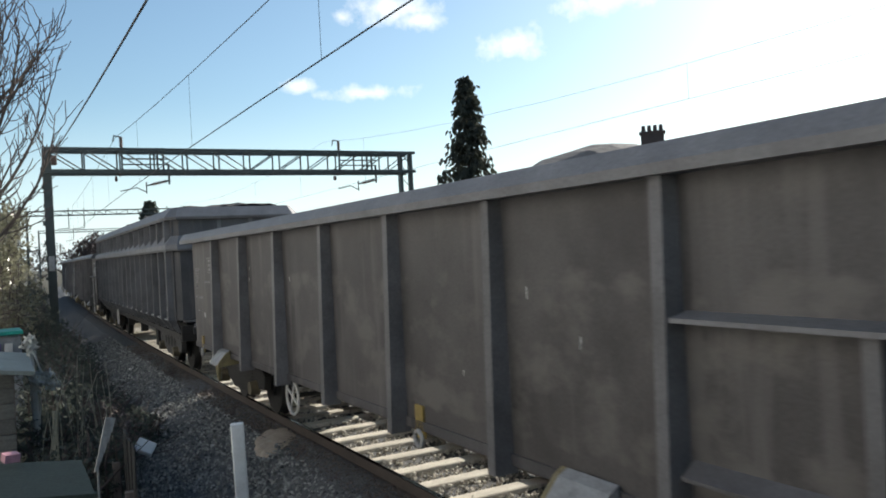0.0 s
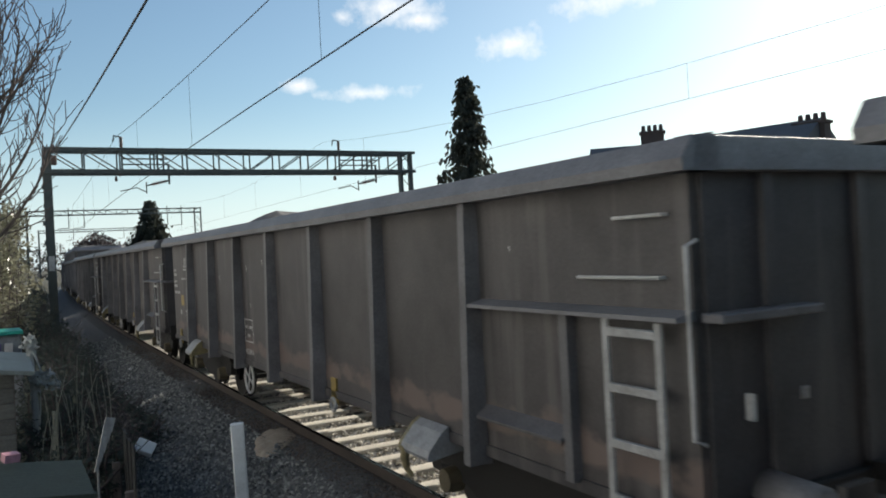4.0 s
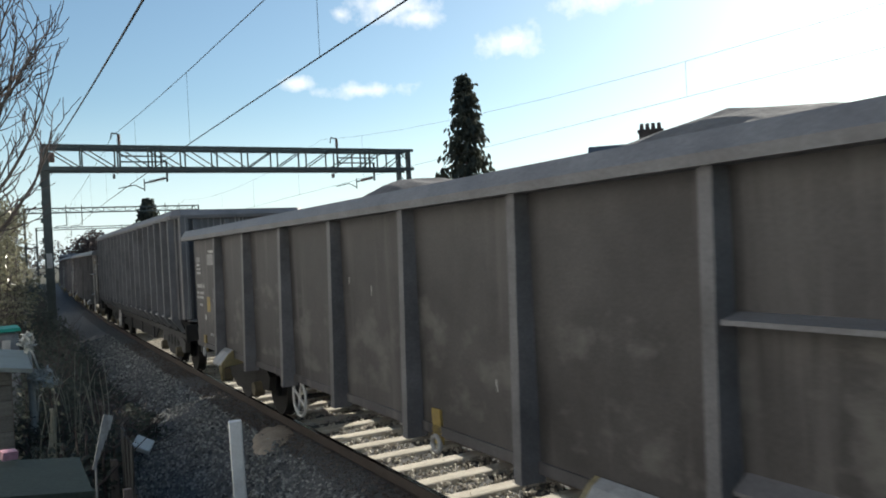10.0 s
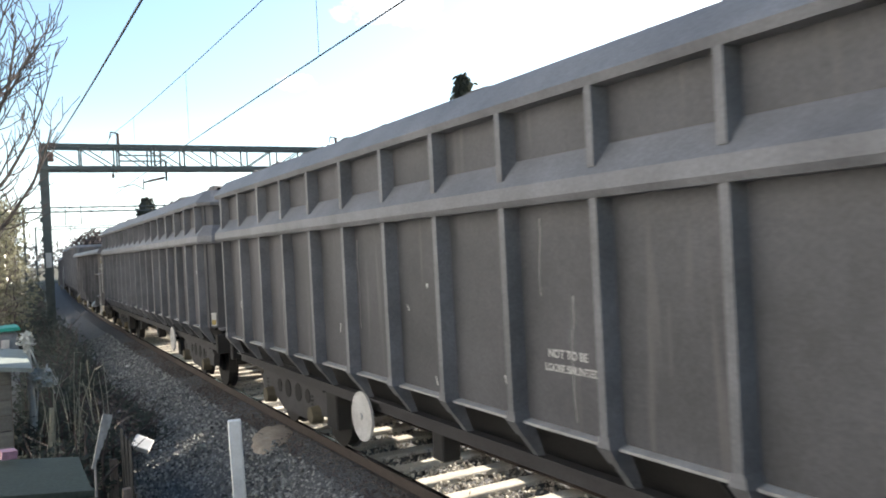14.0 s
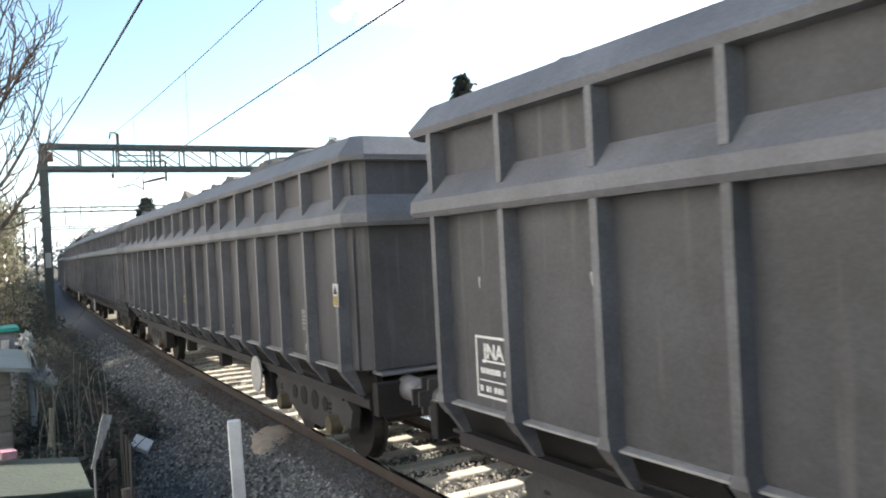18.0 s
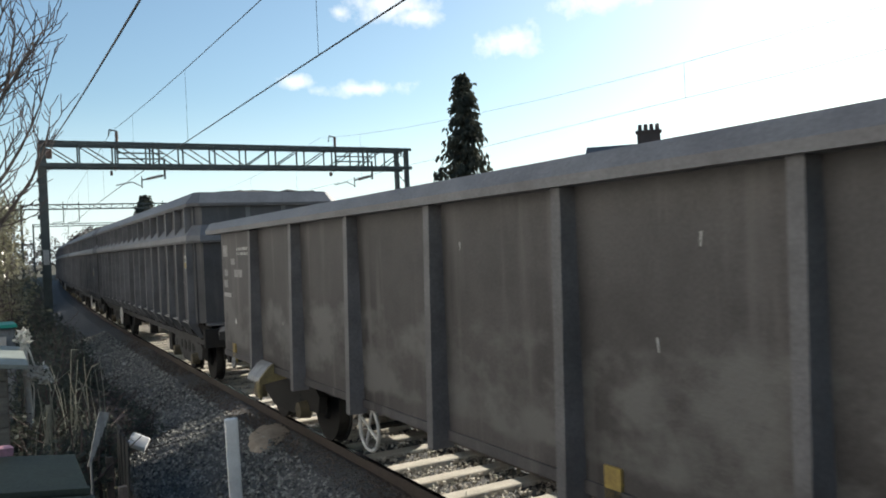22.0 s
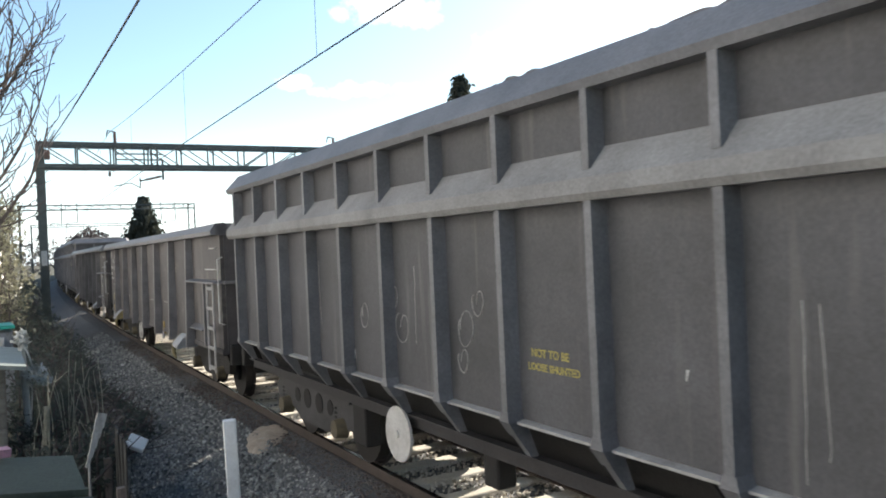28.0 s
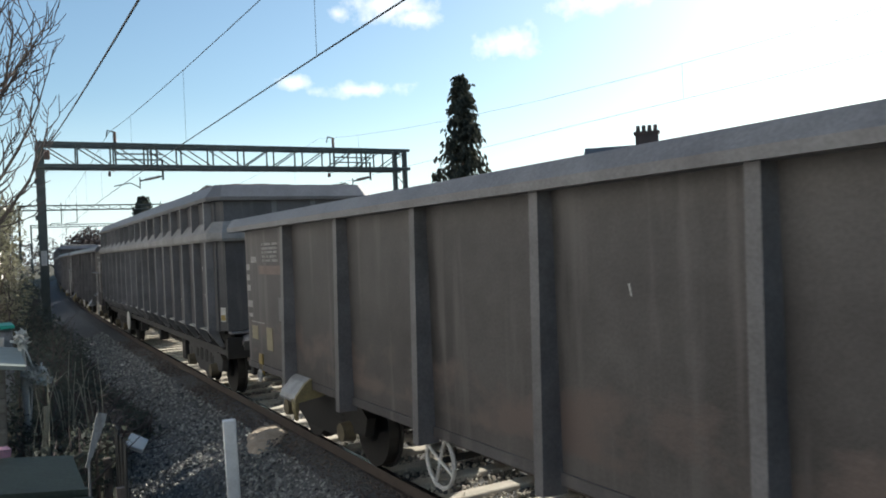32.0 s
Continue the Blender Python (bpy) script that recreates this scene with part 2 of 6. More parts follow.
M_GROUND = material("rough_ground", (0.09, 0.085, 0.05), 0.95, 0.0, (0.06, 0.05, 0.035), 0.6, 12, 0.9, 0.8, bumpd=0.05)
M_GANTRY = material("grey_green_gantry_steel", (0.091, 0.105, 0.098), 0.6, 0.2, (0.056, 0.063, 0.059), 3, 40, 0.8, 0.1)
M_WIRE = material("dark_wire", (0.03, 0.03, 0.03), 0.6, 0.3, None, 4, 40, 0.5, 0.0)
M_INSUL = material("brown_insulator", (0.1, 0.05, 0.035), 0.3, 0.0, None, 4, 40, 0.5, 0.05)
M_BARK = material("grey_brown_bark", (0.13, 0.105, 0.085), 0.9, 0.0, (0.07, 0.055, 0.045), 6, 40, 0.9, 0.5)
M_TWIG = material("purple_brown_twig", (0.112, 0.087, 0.081), 0.85, 0.0, None, 6, 40, 0.6, 0.2)
M_CONIFER = material("dark_conifer_leaf", (0.079, 0.083, 0.062), 0.8, 0.0, (0.037, 0.043, 0.033), 2, 20, 0.9, 0.3)
M_HEDGE = material("olive_hedge_leaf", (0.13, 0.125, 0.06), 0.7, 0.0, (0.05, 0.05, 0.025), 1.2, 20, 1.0, 0.2)
M_BRICK = material("sooty_dark_brick", (0.1, 0.07, 0.06), 0.9, 0.0, (0.06, 0.045, 0.04), 3, 30, 0.9, 0.4)
M_SLATE = material("grey_slate_roof", (0.12, 0.115, 0.12), 0.7, 0.0, (0.08, 0.075, 0.08), 1.5, 25, 0.9, 0.3)
# far trees: distance haze put into a paler wood colour
M_FARWOOD = material("hazy_bare_wood", (0.2, 0.18, 0.16), 0.9, 0.0, (0.13, 0.12, 0.11), 0.3, 5, 0.9, 0.2)
# for the unseen added wall that throws fill light on the train
M_BOUNCEWALL = material("pale_bounce_wall", (0.6, 0.6, 0.6), 0.9, 0.0, (0.5, 0.5, 0.5), 0.7, 30, 0.8, 0.2)
M_FELT = material("green_grey_roof_felt", (0.052, 0.069, 0.053), 0.9, 0.0, (0.032, 0.042, 0.033), 2.5, 40, 0.9, 0.3)
M_TIMBER = material("grey_weathered_timber", (0.46, 0.44, 0.41), 0.85, 0.0, (0.28, 0.265, 0.245), 3, 40, 0.9, 0.3, stretch=(8, 8, 0.6))
M_FENCE = material("brown_fence_timber", (0.21, 0.175, 0.155), 0.85, 0.0, (0.12, 0.1, 0.09), 3, 40, 0.9, 0.3, stretch=(8, 8, 0.6), per_object=0.2)
M_BLEACHED = material("bleached_grey_wood", (0.74, 0.73, 0.67), 0.85, 0.0, (0.42, 0.41, 0.37), 5, 40, 0.9, 0.3)
M_REED = material("grey_dead_stem", (0.396, 0.396, 0.336), 0.85, 0.0, (0.216, 0.216, 0.180), 3, 30, 0.9, 0.1)
M_BRAMBLE = material("dark_bramble_leaf", (0.110, 0.129, 0.106), 0.75, 0.0, (0.052, 0.057, 0.048), 1.5, 20, 1.0, 0.2)
M_IVY = material("glossy_ivy_leaf", (0.3, 0.29, 0.2), 0.3, 0.0, (0.1, 0.1, 0.065), 2.0, 20, 1.0, 0.2)
M_GREEN = material("green_plastic", (0.02, 0.3, 0.2), 0.4, 0.0, (0.015, 0.2, 0.14), 4, 30, 0.8, 0.1)
M_PURPLE = material("purple_cloth", (0.2, 0.14, 0.3), 0.8, 0.0, None, 6, 40, 0.8, 0.2)
M_PINK = material("pink_plastic", (0.6, 0.3, 0.35), 0.6, 0.0, None, 6, 40, 0.8, 0.2)


def stone_material(name, dark, light):
    """Broken stone, each piece with a shade of its own."""
    m = bpy.data.materials.new(name)
    m.use_nodes = True
    n, l = m.node_tree.nodes, m.node_tree.links
    b = n["Principled BSDF"]
    b.inputs["Roughness"].default_value = 0.9
    geo = n.new("ShaderNodeNewGeometry")
    ramp = n.new("ShaderNodeValToRGB")
    ramp.color_ramp.elements[0].color, ramp.color_ramp.elements[1].color = (*dark, 1), (*light, 1)
    l.new(geo.outputs["Random Per Island"], ramp.inputs[0])
    coord, nz = n.new("ShaderNodeTexCoord"), n.new("ShaderNodeTexNoise")
    nz.inputs["Scale"].default_value = 40
    l.new(coord.outputs["Object"], nz.inputs["Vector"])
    mx = n.new("ShaderNodeMixRGB")
    mx.blend_type = "OVERLAY"
    mx.inputs[0].default_value = 0.5
    l.new(ramp.outputs[0], mx.inputs[1])
    l.new(nz.outputs["Fac"], mx.inputs[2])
    l.new(mx.outputs[0], b.inputs["Base Color"])
    return m


M_STONE = stone_material("broken_ballast_stone", (0.055, 0.056, 0.056), (0.406, 0.408, 0.374))
# brighter, warmer copy of the ballast stone: sunlight put into the colour
M_SUNSTONE = stone_material("sun_brightened_stone", (0.22, 0.2, 0.17), (0.7, 0.65, 0.56))
M_RUSTSTONE = stone_material("rust_dusted_stone", (0.078, 0.063, 0.055), (0.162, 0.135, 0.117))
# for the unseen added walls that hold light back
M_DARKWALL = material("dark_blocker_wall", (0.07, 0.055, 0.048), 0.9, 0.0, (0.045, 0.036, 0.032), 2, 30, 0.9, 0.3)


def let_through(m, share):
    """Thin leaves: part of the light passes through them."""
    n, l = m.node_tree.nodes, m.node_tree.links
    b, out = n["Principled BSDF"], n["Material Output"]
    t, mx = n.new("ShaderNodeBsdfTranslucent"), n.new("ShaderNodeMixShader")
    l.new(b.inputs["Base Color"].links[0].from_socket, t.inputs["Color"])
    mx.inputs[0].default_value = share
    l.new(b.outputs[0], mx.inputs[1])
    l.new(t.outputs[0], mx.inputs[2])
    l.new(mx.outputs[0], out.inputs["Surface"])


def worn(m, colour, seed, z0, z1, lo, hi, scale=(1.6, 1.6, 2.2)):
    """Ragged patches of another colour between the heights z0 and z1."""
    n, l = m.node_tree.nodes, m.node_tree.links
    b = n["Principled BSDF"]
    had = b.inputs["Base Color"].links[0].from_socket
    coord, mp, nz = n.new("ShaderNodeTexCoord"), n.new("ShaderNodeMapping"), n.new("ShaderNodeTexNoise")
    mp.inputs["Location"].default_value = (seed * 7.3, 0, seed * 1.7)
    mp.inputs["Scale"].default_value = scale
    nz.inputs["Scale"].default_value, nz.inputs["Detail"].default_value, nz.inputs["Roughness"].default_value = 1.0, 8.0, 0.62
    l.new(coord.outputs["Object"], mp.inputs[0])
    l.new(mp.outputs[0], nz.inputs["Vector"])
    sep = n.new("ShaderNodeSeparateXYZ")
    l.new(coord.outputs["Object"], sep.inputs[0])
    up, down, win = n.new("ShaderNodeMapRange"), n.new("ShaderNodeMapRange"), n.new("ShaderNodeMath")
    up.inputs["From Min"].default_value, up.inputs["From Max"].default_value = z0 - 0.15, z0 + 0.1
    down.inputs["From Min"].default_value, down.inputs["From Max"].default_value = z1 + 0.25, z1 - 0.25
    l.new(sep.outputs["Z"], up.inputs["Value"])
    l.new(sep.outputs["Z"], down.inputs["Value"])
    win.operation = "MULTIPLY"
    l.new(up.outputs[0], win.inputs[0])
    l.new(down.outputs[0], win.inputs[1])
    tot = n.new("ShaderNodeMath")
    tot.operation = "MULTIPLY"
    l.new(nz.outputs["Fac"], tot.inputs[0])
    l.new(win.outputs[0], tot.inputs[1])
    rp = n.new("ShaderNodeMapRange")
    rp.inputs["From Min"].default_value, rp.inputs["From Max"].default_value = lo, hi
    l.new(tot.outputs[0], rp.inputs["Value"])
    mx = n.new("ShaderNodeMixRGB")
    mx.inputs[2].default_value = (*colour, 1)
    l.new(rp.outputs[0], mx.inputs[0])
    l.new(had, mx.inputs[1])
    l.new(mx.outputs[0], b.inputs["Base Color"])
    return m


for leafy in (M_IVY, M_HEDGE, M_BRAMBLE, M_CONIFER, M_REED):
    let_through(leafy, 0.45)

# ---- the train ----
def bogie(parent, x, holed, hub):
    """A two-axle bogie: frames, bolster, wheels, springs."""
    for side in (1, -1):
        bm = bmesh.new()
        y0 = side * 1.0
        up = 0.02
        outline = [(-1.38, 0.62), (-1.3, 0.42), (-0.72, 0.4), (-0.42, 0.28), (0.42, 0.28), (0.72, 0.4), (1.3, 0.42), (1.38, 0.62), (1.2, 0.74), (0.75, 0.82), (0.5, 0.9), (-0.5, 0.9), (-0.75, 0.82), (-1.2, 0.74)]
        outline = [(u, z + up) for u, z in outline]
        a = [bm.verts.new((x + u, y0 - 0.05, z)) for u, z in outline]
        b = [bm.verts.new((x + u, y0 + 0.05, z)) for u, z in outline]
        for i in range(len(a)):
            j = (i + 1) % len(a)
            bm.faces.new((a[i], a[j], b[j], b[i]))
        bm.faces.new(a)
        bm.faces.new(b[::-1])
        box(bm, x - 1.2, x + 1.2, y0 - 0.09, y0 + 0.09, 0.72 + up, 0.77 + up)
        frame_part = part("bogie_frame", bm, M_BOGIE if holed else M_UNDER, parent, "grimy cast bogie side frame")
        if holed:
            # dark discs on the solid frame stand for the shade inside its holes
            for u in (-0.55, -0.2, 0.2, 0.55):
                bm = bmesh.new()
                tube(bm, (x + u, y0 + side * 0.052, 0.6), (x + u, y0 + side * 0.058, 0.6), 0.12 if abs(u) < 0.4 else 0.09, seg=16)
                part("lightening_hole", bm, M_HOLESHADE, frame_part, "dark disc for the shade inside a round frame hole")
        for u in (-0.9, 0.9):
            bm = bmesh.new()
            tube(bm, (x + u, y0 + side * 0.02, 0.43), (x + u, y0 + side * 0.16, 0.43), 0.115, 0.1, seg=16)
            part("axle_box", bm, hub, frame_part, "painted axle box cover")
            bm = bmesh.new()
            for k in range(5):
                ring(bm, (x + u + 0.2, y0 - side * 0.02, 0.42 + k * 0.05), (0, 0, 1), 0.07, 0.018, 10, 5)
            part("spring", bm, M_UNDER, frame_part)
    bm = bmesh.new()
    box(bm, x - 0.3, x + 0.3, -1.0, 1.0, 0.5, 0.75, 0.02)
    part("bolster", bm, M_UNDER, parent)
    for u in (-0.9, 0.9):
        wheelset = None
        for side in (1, -1):
            bm = bmesh.new()
            ys = side * 0.72
            tube(bm, (x + u, ys - side * 0.07, 0.43), (x + u, ys + side * 0.06, 0.43), 0.42, 0.42, seg=28)
            tube(bm, (x + u, ys - side * 0.1, 0.43), (x + u, ys - side * 0.07, 0.43), 0.455, 0.455, seg=28)
            tube(bm, (x + u, ys + side * 0.06, 0.43), (x + u, ys + side * 0.1, 0.43), 0.16, 0.13, seg=16)
            if wheelset is None:
                tube(bm, (x + u, -0.7, 0.43), (x + u, 0.7, 0.43), 0.08, seg=10)
            wheelset = part("wheel", bm, M_WHEEL, parent, "worn steel wheel")
            bm = bmesh.new()
            box(bm, x + u + (0.47 if u < 0 else -0.57), x + u + (0.57 if u < 0 else -0.47), ys - 0.06, ys + 0.06, 0.3, 0.62)
            part("brake_block", bm, M_UNDER, parent)


def underframe(parent, half, top, pipe_side=1):
    """Sole bars, drawgear, buffers and brake pipes."""
    for side in (1, -1):
        bm = bmesh.new()
        y = side * 0.78
        box(bm, -half, half, y - 0.07, y + 0.07, top - 0.25, top, 0.01)
        part("sole_bar", bm, M_UNDER, parent)
    bm = bmesh.new()
    box(bm, -half + 0.2, half - 0.2, -0.2, 0.2, top - 0.35, top - 0.02)
    for k in range(7):
        u = -half + 1.0 + k * (2 * half - 2) / 6
        box(bm, u - 0.05, u + 0.05, -0.8, 0.8, top - 0.2, top - 0.01)
    part("centre_sill", bm, M_UNDER, parent)
    for end in (1, -1):
        bm = bmesh.new()
        box(bm, end * half - 0.06, end * half + 0.06, -1.22, 1.22, top - 0.3, top + 0.02, 0.01)
        beam = part("buffer_beam", bm, M_UNDER, parent)
        for side in (1, -1):
            bm = bmesh.new()
            y = side * 0.87
            tube(bm, (end * half, y, 1.02), (end * (half + 0.34), y, 1.02), 0.125, 0.105, 18)
            tube(bm, (end * (half + 0.34), y, 1.02), (end * (half + 0.5), y, 1.02), 0.085, 0.085, 18)
            part("buffer_housing", bm, M_RIM, beam, "grimy worn buffer housing", True)
            bm = bmesh.new()
            xa, xb = sorted((end * (half + 0.5), end * (half + 0.53)))
            box(bm, xa, xb, y - 0.21, y + 0.21, 0.85, 1.19)
            bmesh.ops.bevel(bm, geom=[e for e in bm.edges if abs(e.verts[0].co.x - e.verts[1].co.x) > 0.01], offset=0.1, segments=4, affect="EDGES")
            part("buffer_head", bm, M_BOGIE, beam, "worn rounded buffer plate")
        bm = bmesh.new()
        box(bm, end * half, end * (half + 0.42) if end > 0 else end * half, -0.04, 0.04, 0.95, 1.05) if end > 0 else box(bm, end * (half + 0.42), end * half, -0.04, 0.04, 0.95, 1.05)
        ring(bm, (end * (half + 0.48), 0, 0.95), (0, 1, 0), 0.1, 0.025, 12, 6)
        part("coupling", bm, M_UNDER, beam)
        bm = bmesh.new()
        pts = [(end * half, 0.35, 0.85), (end * (half + 0.16), 0.35, 0.72), (end * (half + 0.3), 0.33, 0.62), (end * (half + 0.44), 0.3, 0.68)]
        hose(bm, pts, 0.03, seg=8)
        part("brake_hose", bm, M_UNDER, beam, "black rubber brake hose")


def brake_wheel(parent, x, z=0.72, radius=0.25, disc=True, y=1.22):
    if disc:
        bm = bmesh.new()
        tube(bm, (x, y, z), (x, y + 0.025, z), radius, radius, 30)
        tube(bm, (x, y + 0.025, z), (x, y + 0.04, z), 0.035, 0.03, 10)
        wheel = part("brake_disc", bm, M_WHITE, parent, "white painted round brake disc")
    else:
        bm = bmesh.new()
        ring(bm, (x, y + 0.05, z), (0, 1, 0), radius, 0.018, 26, 6)
        for k in range(4):
            a = math.pi / 2 * k + 0.4
            tube(bm, (x, y + 0.05, z), (x + radius * math.cos(a), y + 0.05, z + radius * math.sin(a)), 0.014, seg=6)
        wheel = part("brake_wheel", bm, M_WHITE, parent, "white spoked brake hand wheel")
    bm = bmesh.new()
    tube(bm, (x, 0.7, z), (x, y + 0.02, z), 0.03, seg=8)
    part("spindle", bm, M_UNDER, wheel)


def plate(parent, name, x0, x1, z0, z1, y, mat, label="", thick=0.006):
    bm = bmesh.new()
    box(bm, x0, x1, y, y + thick, z0, z1)
    return part(name, bm, mat, parent, label)


def bars(parent, x0, x1, z0, z1, y, rows, mat, rng, name="lettering"):
    """Unreadable lettering as rows of short bars."""
    bm = bmesh.new()
    h = (z1 - z0) / rows
    for r in range(rows):
        x = x1
        zb = z1 - (r + 1) * h + h * 0.2
        while x > x0 + 0.02:
            w = rng.uniform(0.012, 0.04)
            if x - w < x0:
                break
            box(bm, x - w, x, y, y + 0.003, zb, zb + h * 0.6)
            x -= w + rng.uniform(0.006, 0.016) + (0.035 if rng.random() < 0.2 else 0)
    ob = part(name, bm, mat, parent, "rows of pale stencilled marks")
    ob["kind"] = "stuff"
    return ob


def words(parent, text, x, z, y, size, mat, name="lettering", label=""):
    """Raised flat lettering on the left side of a wagon."""
    cu = bpy.data.curves.new(name, "FONT")
    cu.body, cu.size, cu.extrude, cu.offset = text, size, 0.001, size * 0.025
    tmp = bpy.data.objects.new(name, cu)
    me = bpy.data.meshes.new_from_object(tmp)
    bpy.data.objects.remove(tmp)
    me.transform(Matrix.Translation((x, y + 0.004, z)) @ Euler((radians(90), 0, radians(180))).to_matrix().to_4x4())
    me.materials.append(mat)
    ob = new(name, me)
    ob.parent = parent
    if label:
        ob["label"] = label
    ob["kind"] = "stuff"
    return ob


M_BOGIE = material("dusty_bogie_steel", (0.075, 0.072, 0.073), 0.75, 0.1, (0.030, 0.029, 0.028), 3, 50, 0.9, 0.25)
M_TAN = material("faded_tan_axle_paint", (0.151, 0.123, 0.073), 0.65, 0.0, (0.067, 0.053, 0.036), 6, 50, 0.9, 0.15)
M_SOLE = material("dusty_dark_frame", (0.041, 0.039, 0.040), 0.7, 0.05, (0.019, 0.017, 0.018), 3, 50, 0.9, 0.2)
M_HOLESHADE = material("dark_hole_shade", (0.02, 0.018, 0.017), 0.9, 0.0, None, 4, 40, 0.5, 0.0)
M_LADDER = material("pale_ladder_steel", (0.418, 0.410, 0.396), 0.5, 0.0, (0.259, 0.252, 0.238), 8, 50, 0.8, 0.1)
M_MARK = material("faded_white_stencil", (0.372, 0.360, 0.347), 0.7, 0.0, (0.186, 0.177, 0.167), 12, 60, 0.9, 0.0)
M_BOLD = material("plain_white_stencil", (0.562, 0.547, 0.525), 0.7, 0.0, (0.375, 0.360, 0.338), 12, 60, 0.9, 0.0)
M_YMARK = material("yellow_stencil", (0.46, 0.39, 0.12), 0.7, 0.0, (0.3, 0.25, 0.09), 12, 60, 0.8, 0.0)


def load_heap(parent, half, wide, base, high, seed, peaks=(), jag=0.0):
    """A rough heap in the wagon, one uneven sheet."""
    rng = random.Random(seed)
    bm = bmesh.new()
    nx, ny = (190, 14) if jag else (70, 12)
    off = Vector((rng.uniform(0, 50), rng.uniform(0, 50), 0))
    grid = []
    for i in range(nx + 1):
        row = []
        x = -half + 2 * half * i / nx
        for j in range(ny + 1):
            y = -wide + 2 * wide * j / ny
            edge = min(1, (half - abs(x)) / 0.8) * min(1, (wide - abs(y)) / 0.5 + 0.25)
            hump = 0.5 + 0.5 * noise.noise(Vector((x * 0.45, y * 0.3, 0)) + off)
            z = base + high * edge * (0.3 + 0.9 * hump) + 0.05 * noise.noise(Vector((x * 4, y * 4, 3)) + off)
            if jag:
                z = base + high * min(1, (half - abs(x)) / 0.8) * (0.4 + 0.6 * hump)
                z += jag * noise.noise(Vector((x * 1.1, y * 1.1, 7)) + off) + jag * 0.7 * abs(noise.noise(Vector((x * 3.7, y * 3.7, 9)) + off)) + 0.03 * noise.noise(Vector((x * 9, y * 9, 3)) + off)
                if j in (0, ny):
                    z = base - 0.3
            for at, tall, broad in peaks:
                z += tall * math.exp(-((x - at) / broad) ** 2) * min(1, (wide - abs(y)) / 0.7)
            row.append(bm.verts.new((x, y, z)))
        grid.append(row)
    for i in range(nx):
        for j in range(ny):
            bm.faces.new((grid[i][j], grid[i + 1][j], grid[i + 1][j + 1], grid[i][j + 1]))
    return part("load", bm, M_LOAD, parent, "uneven heap of earth and scrap")


LOW_HALF = 7.1


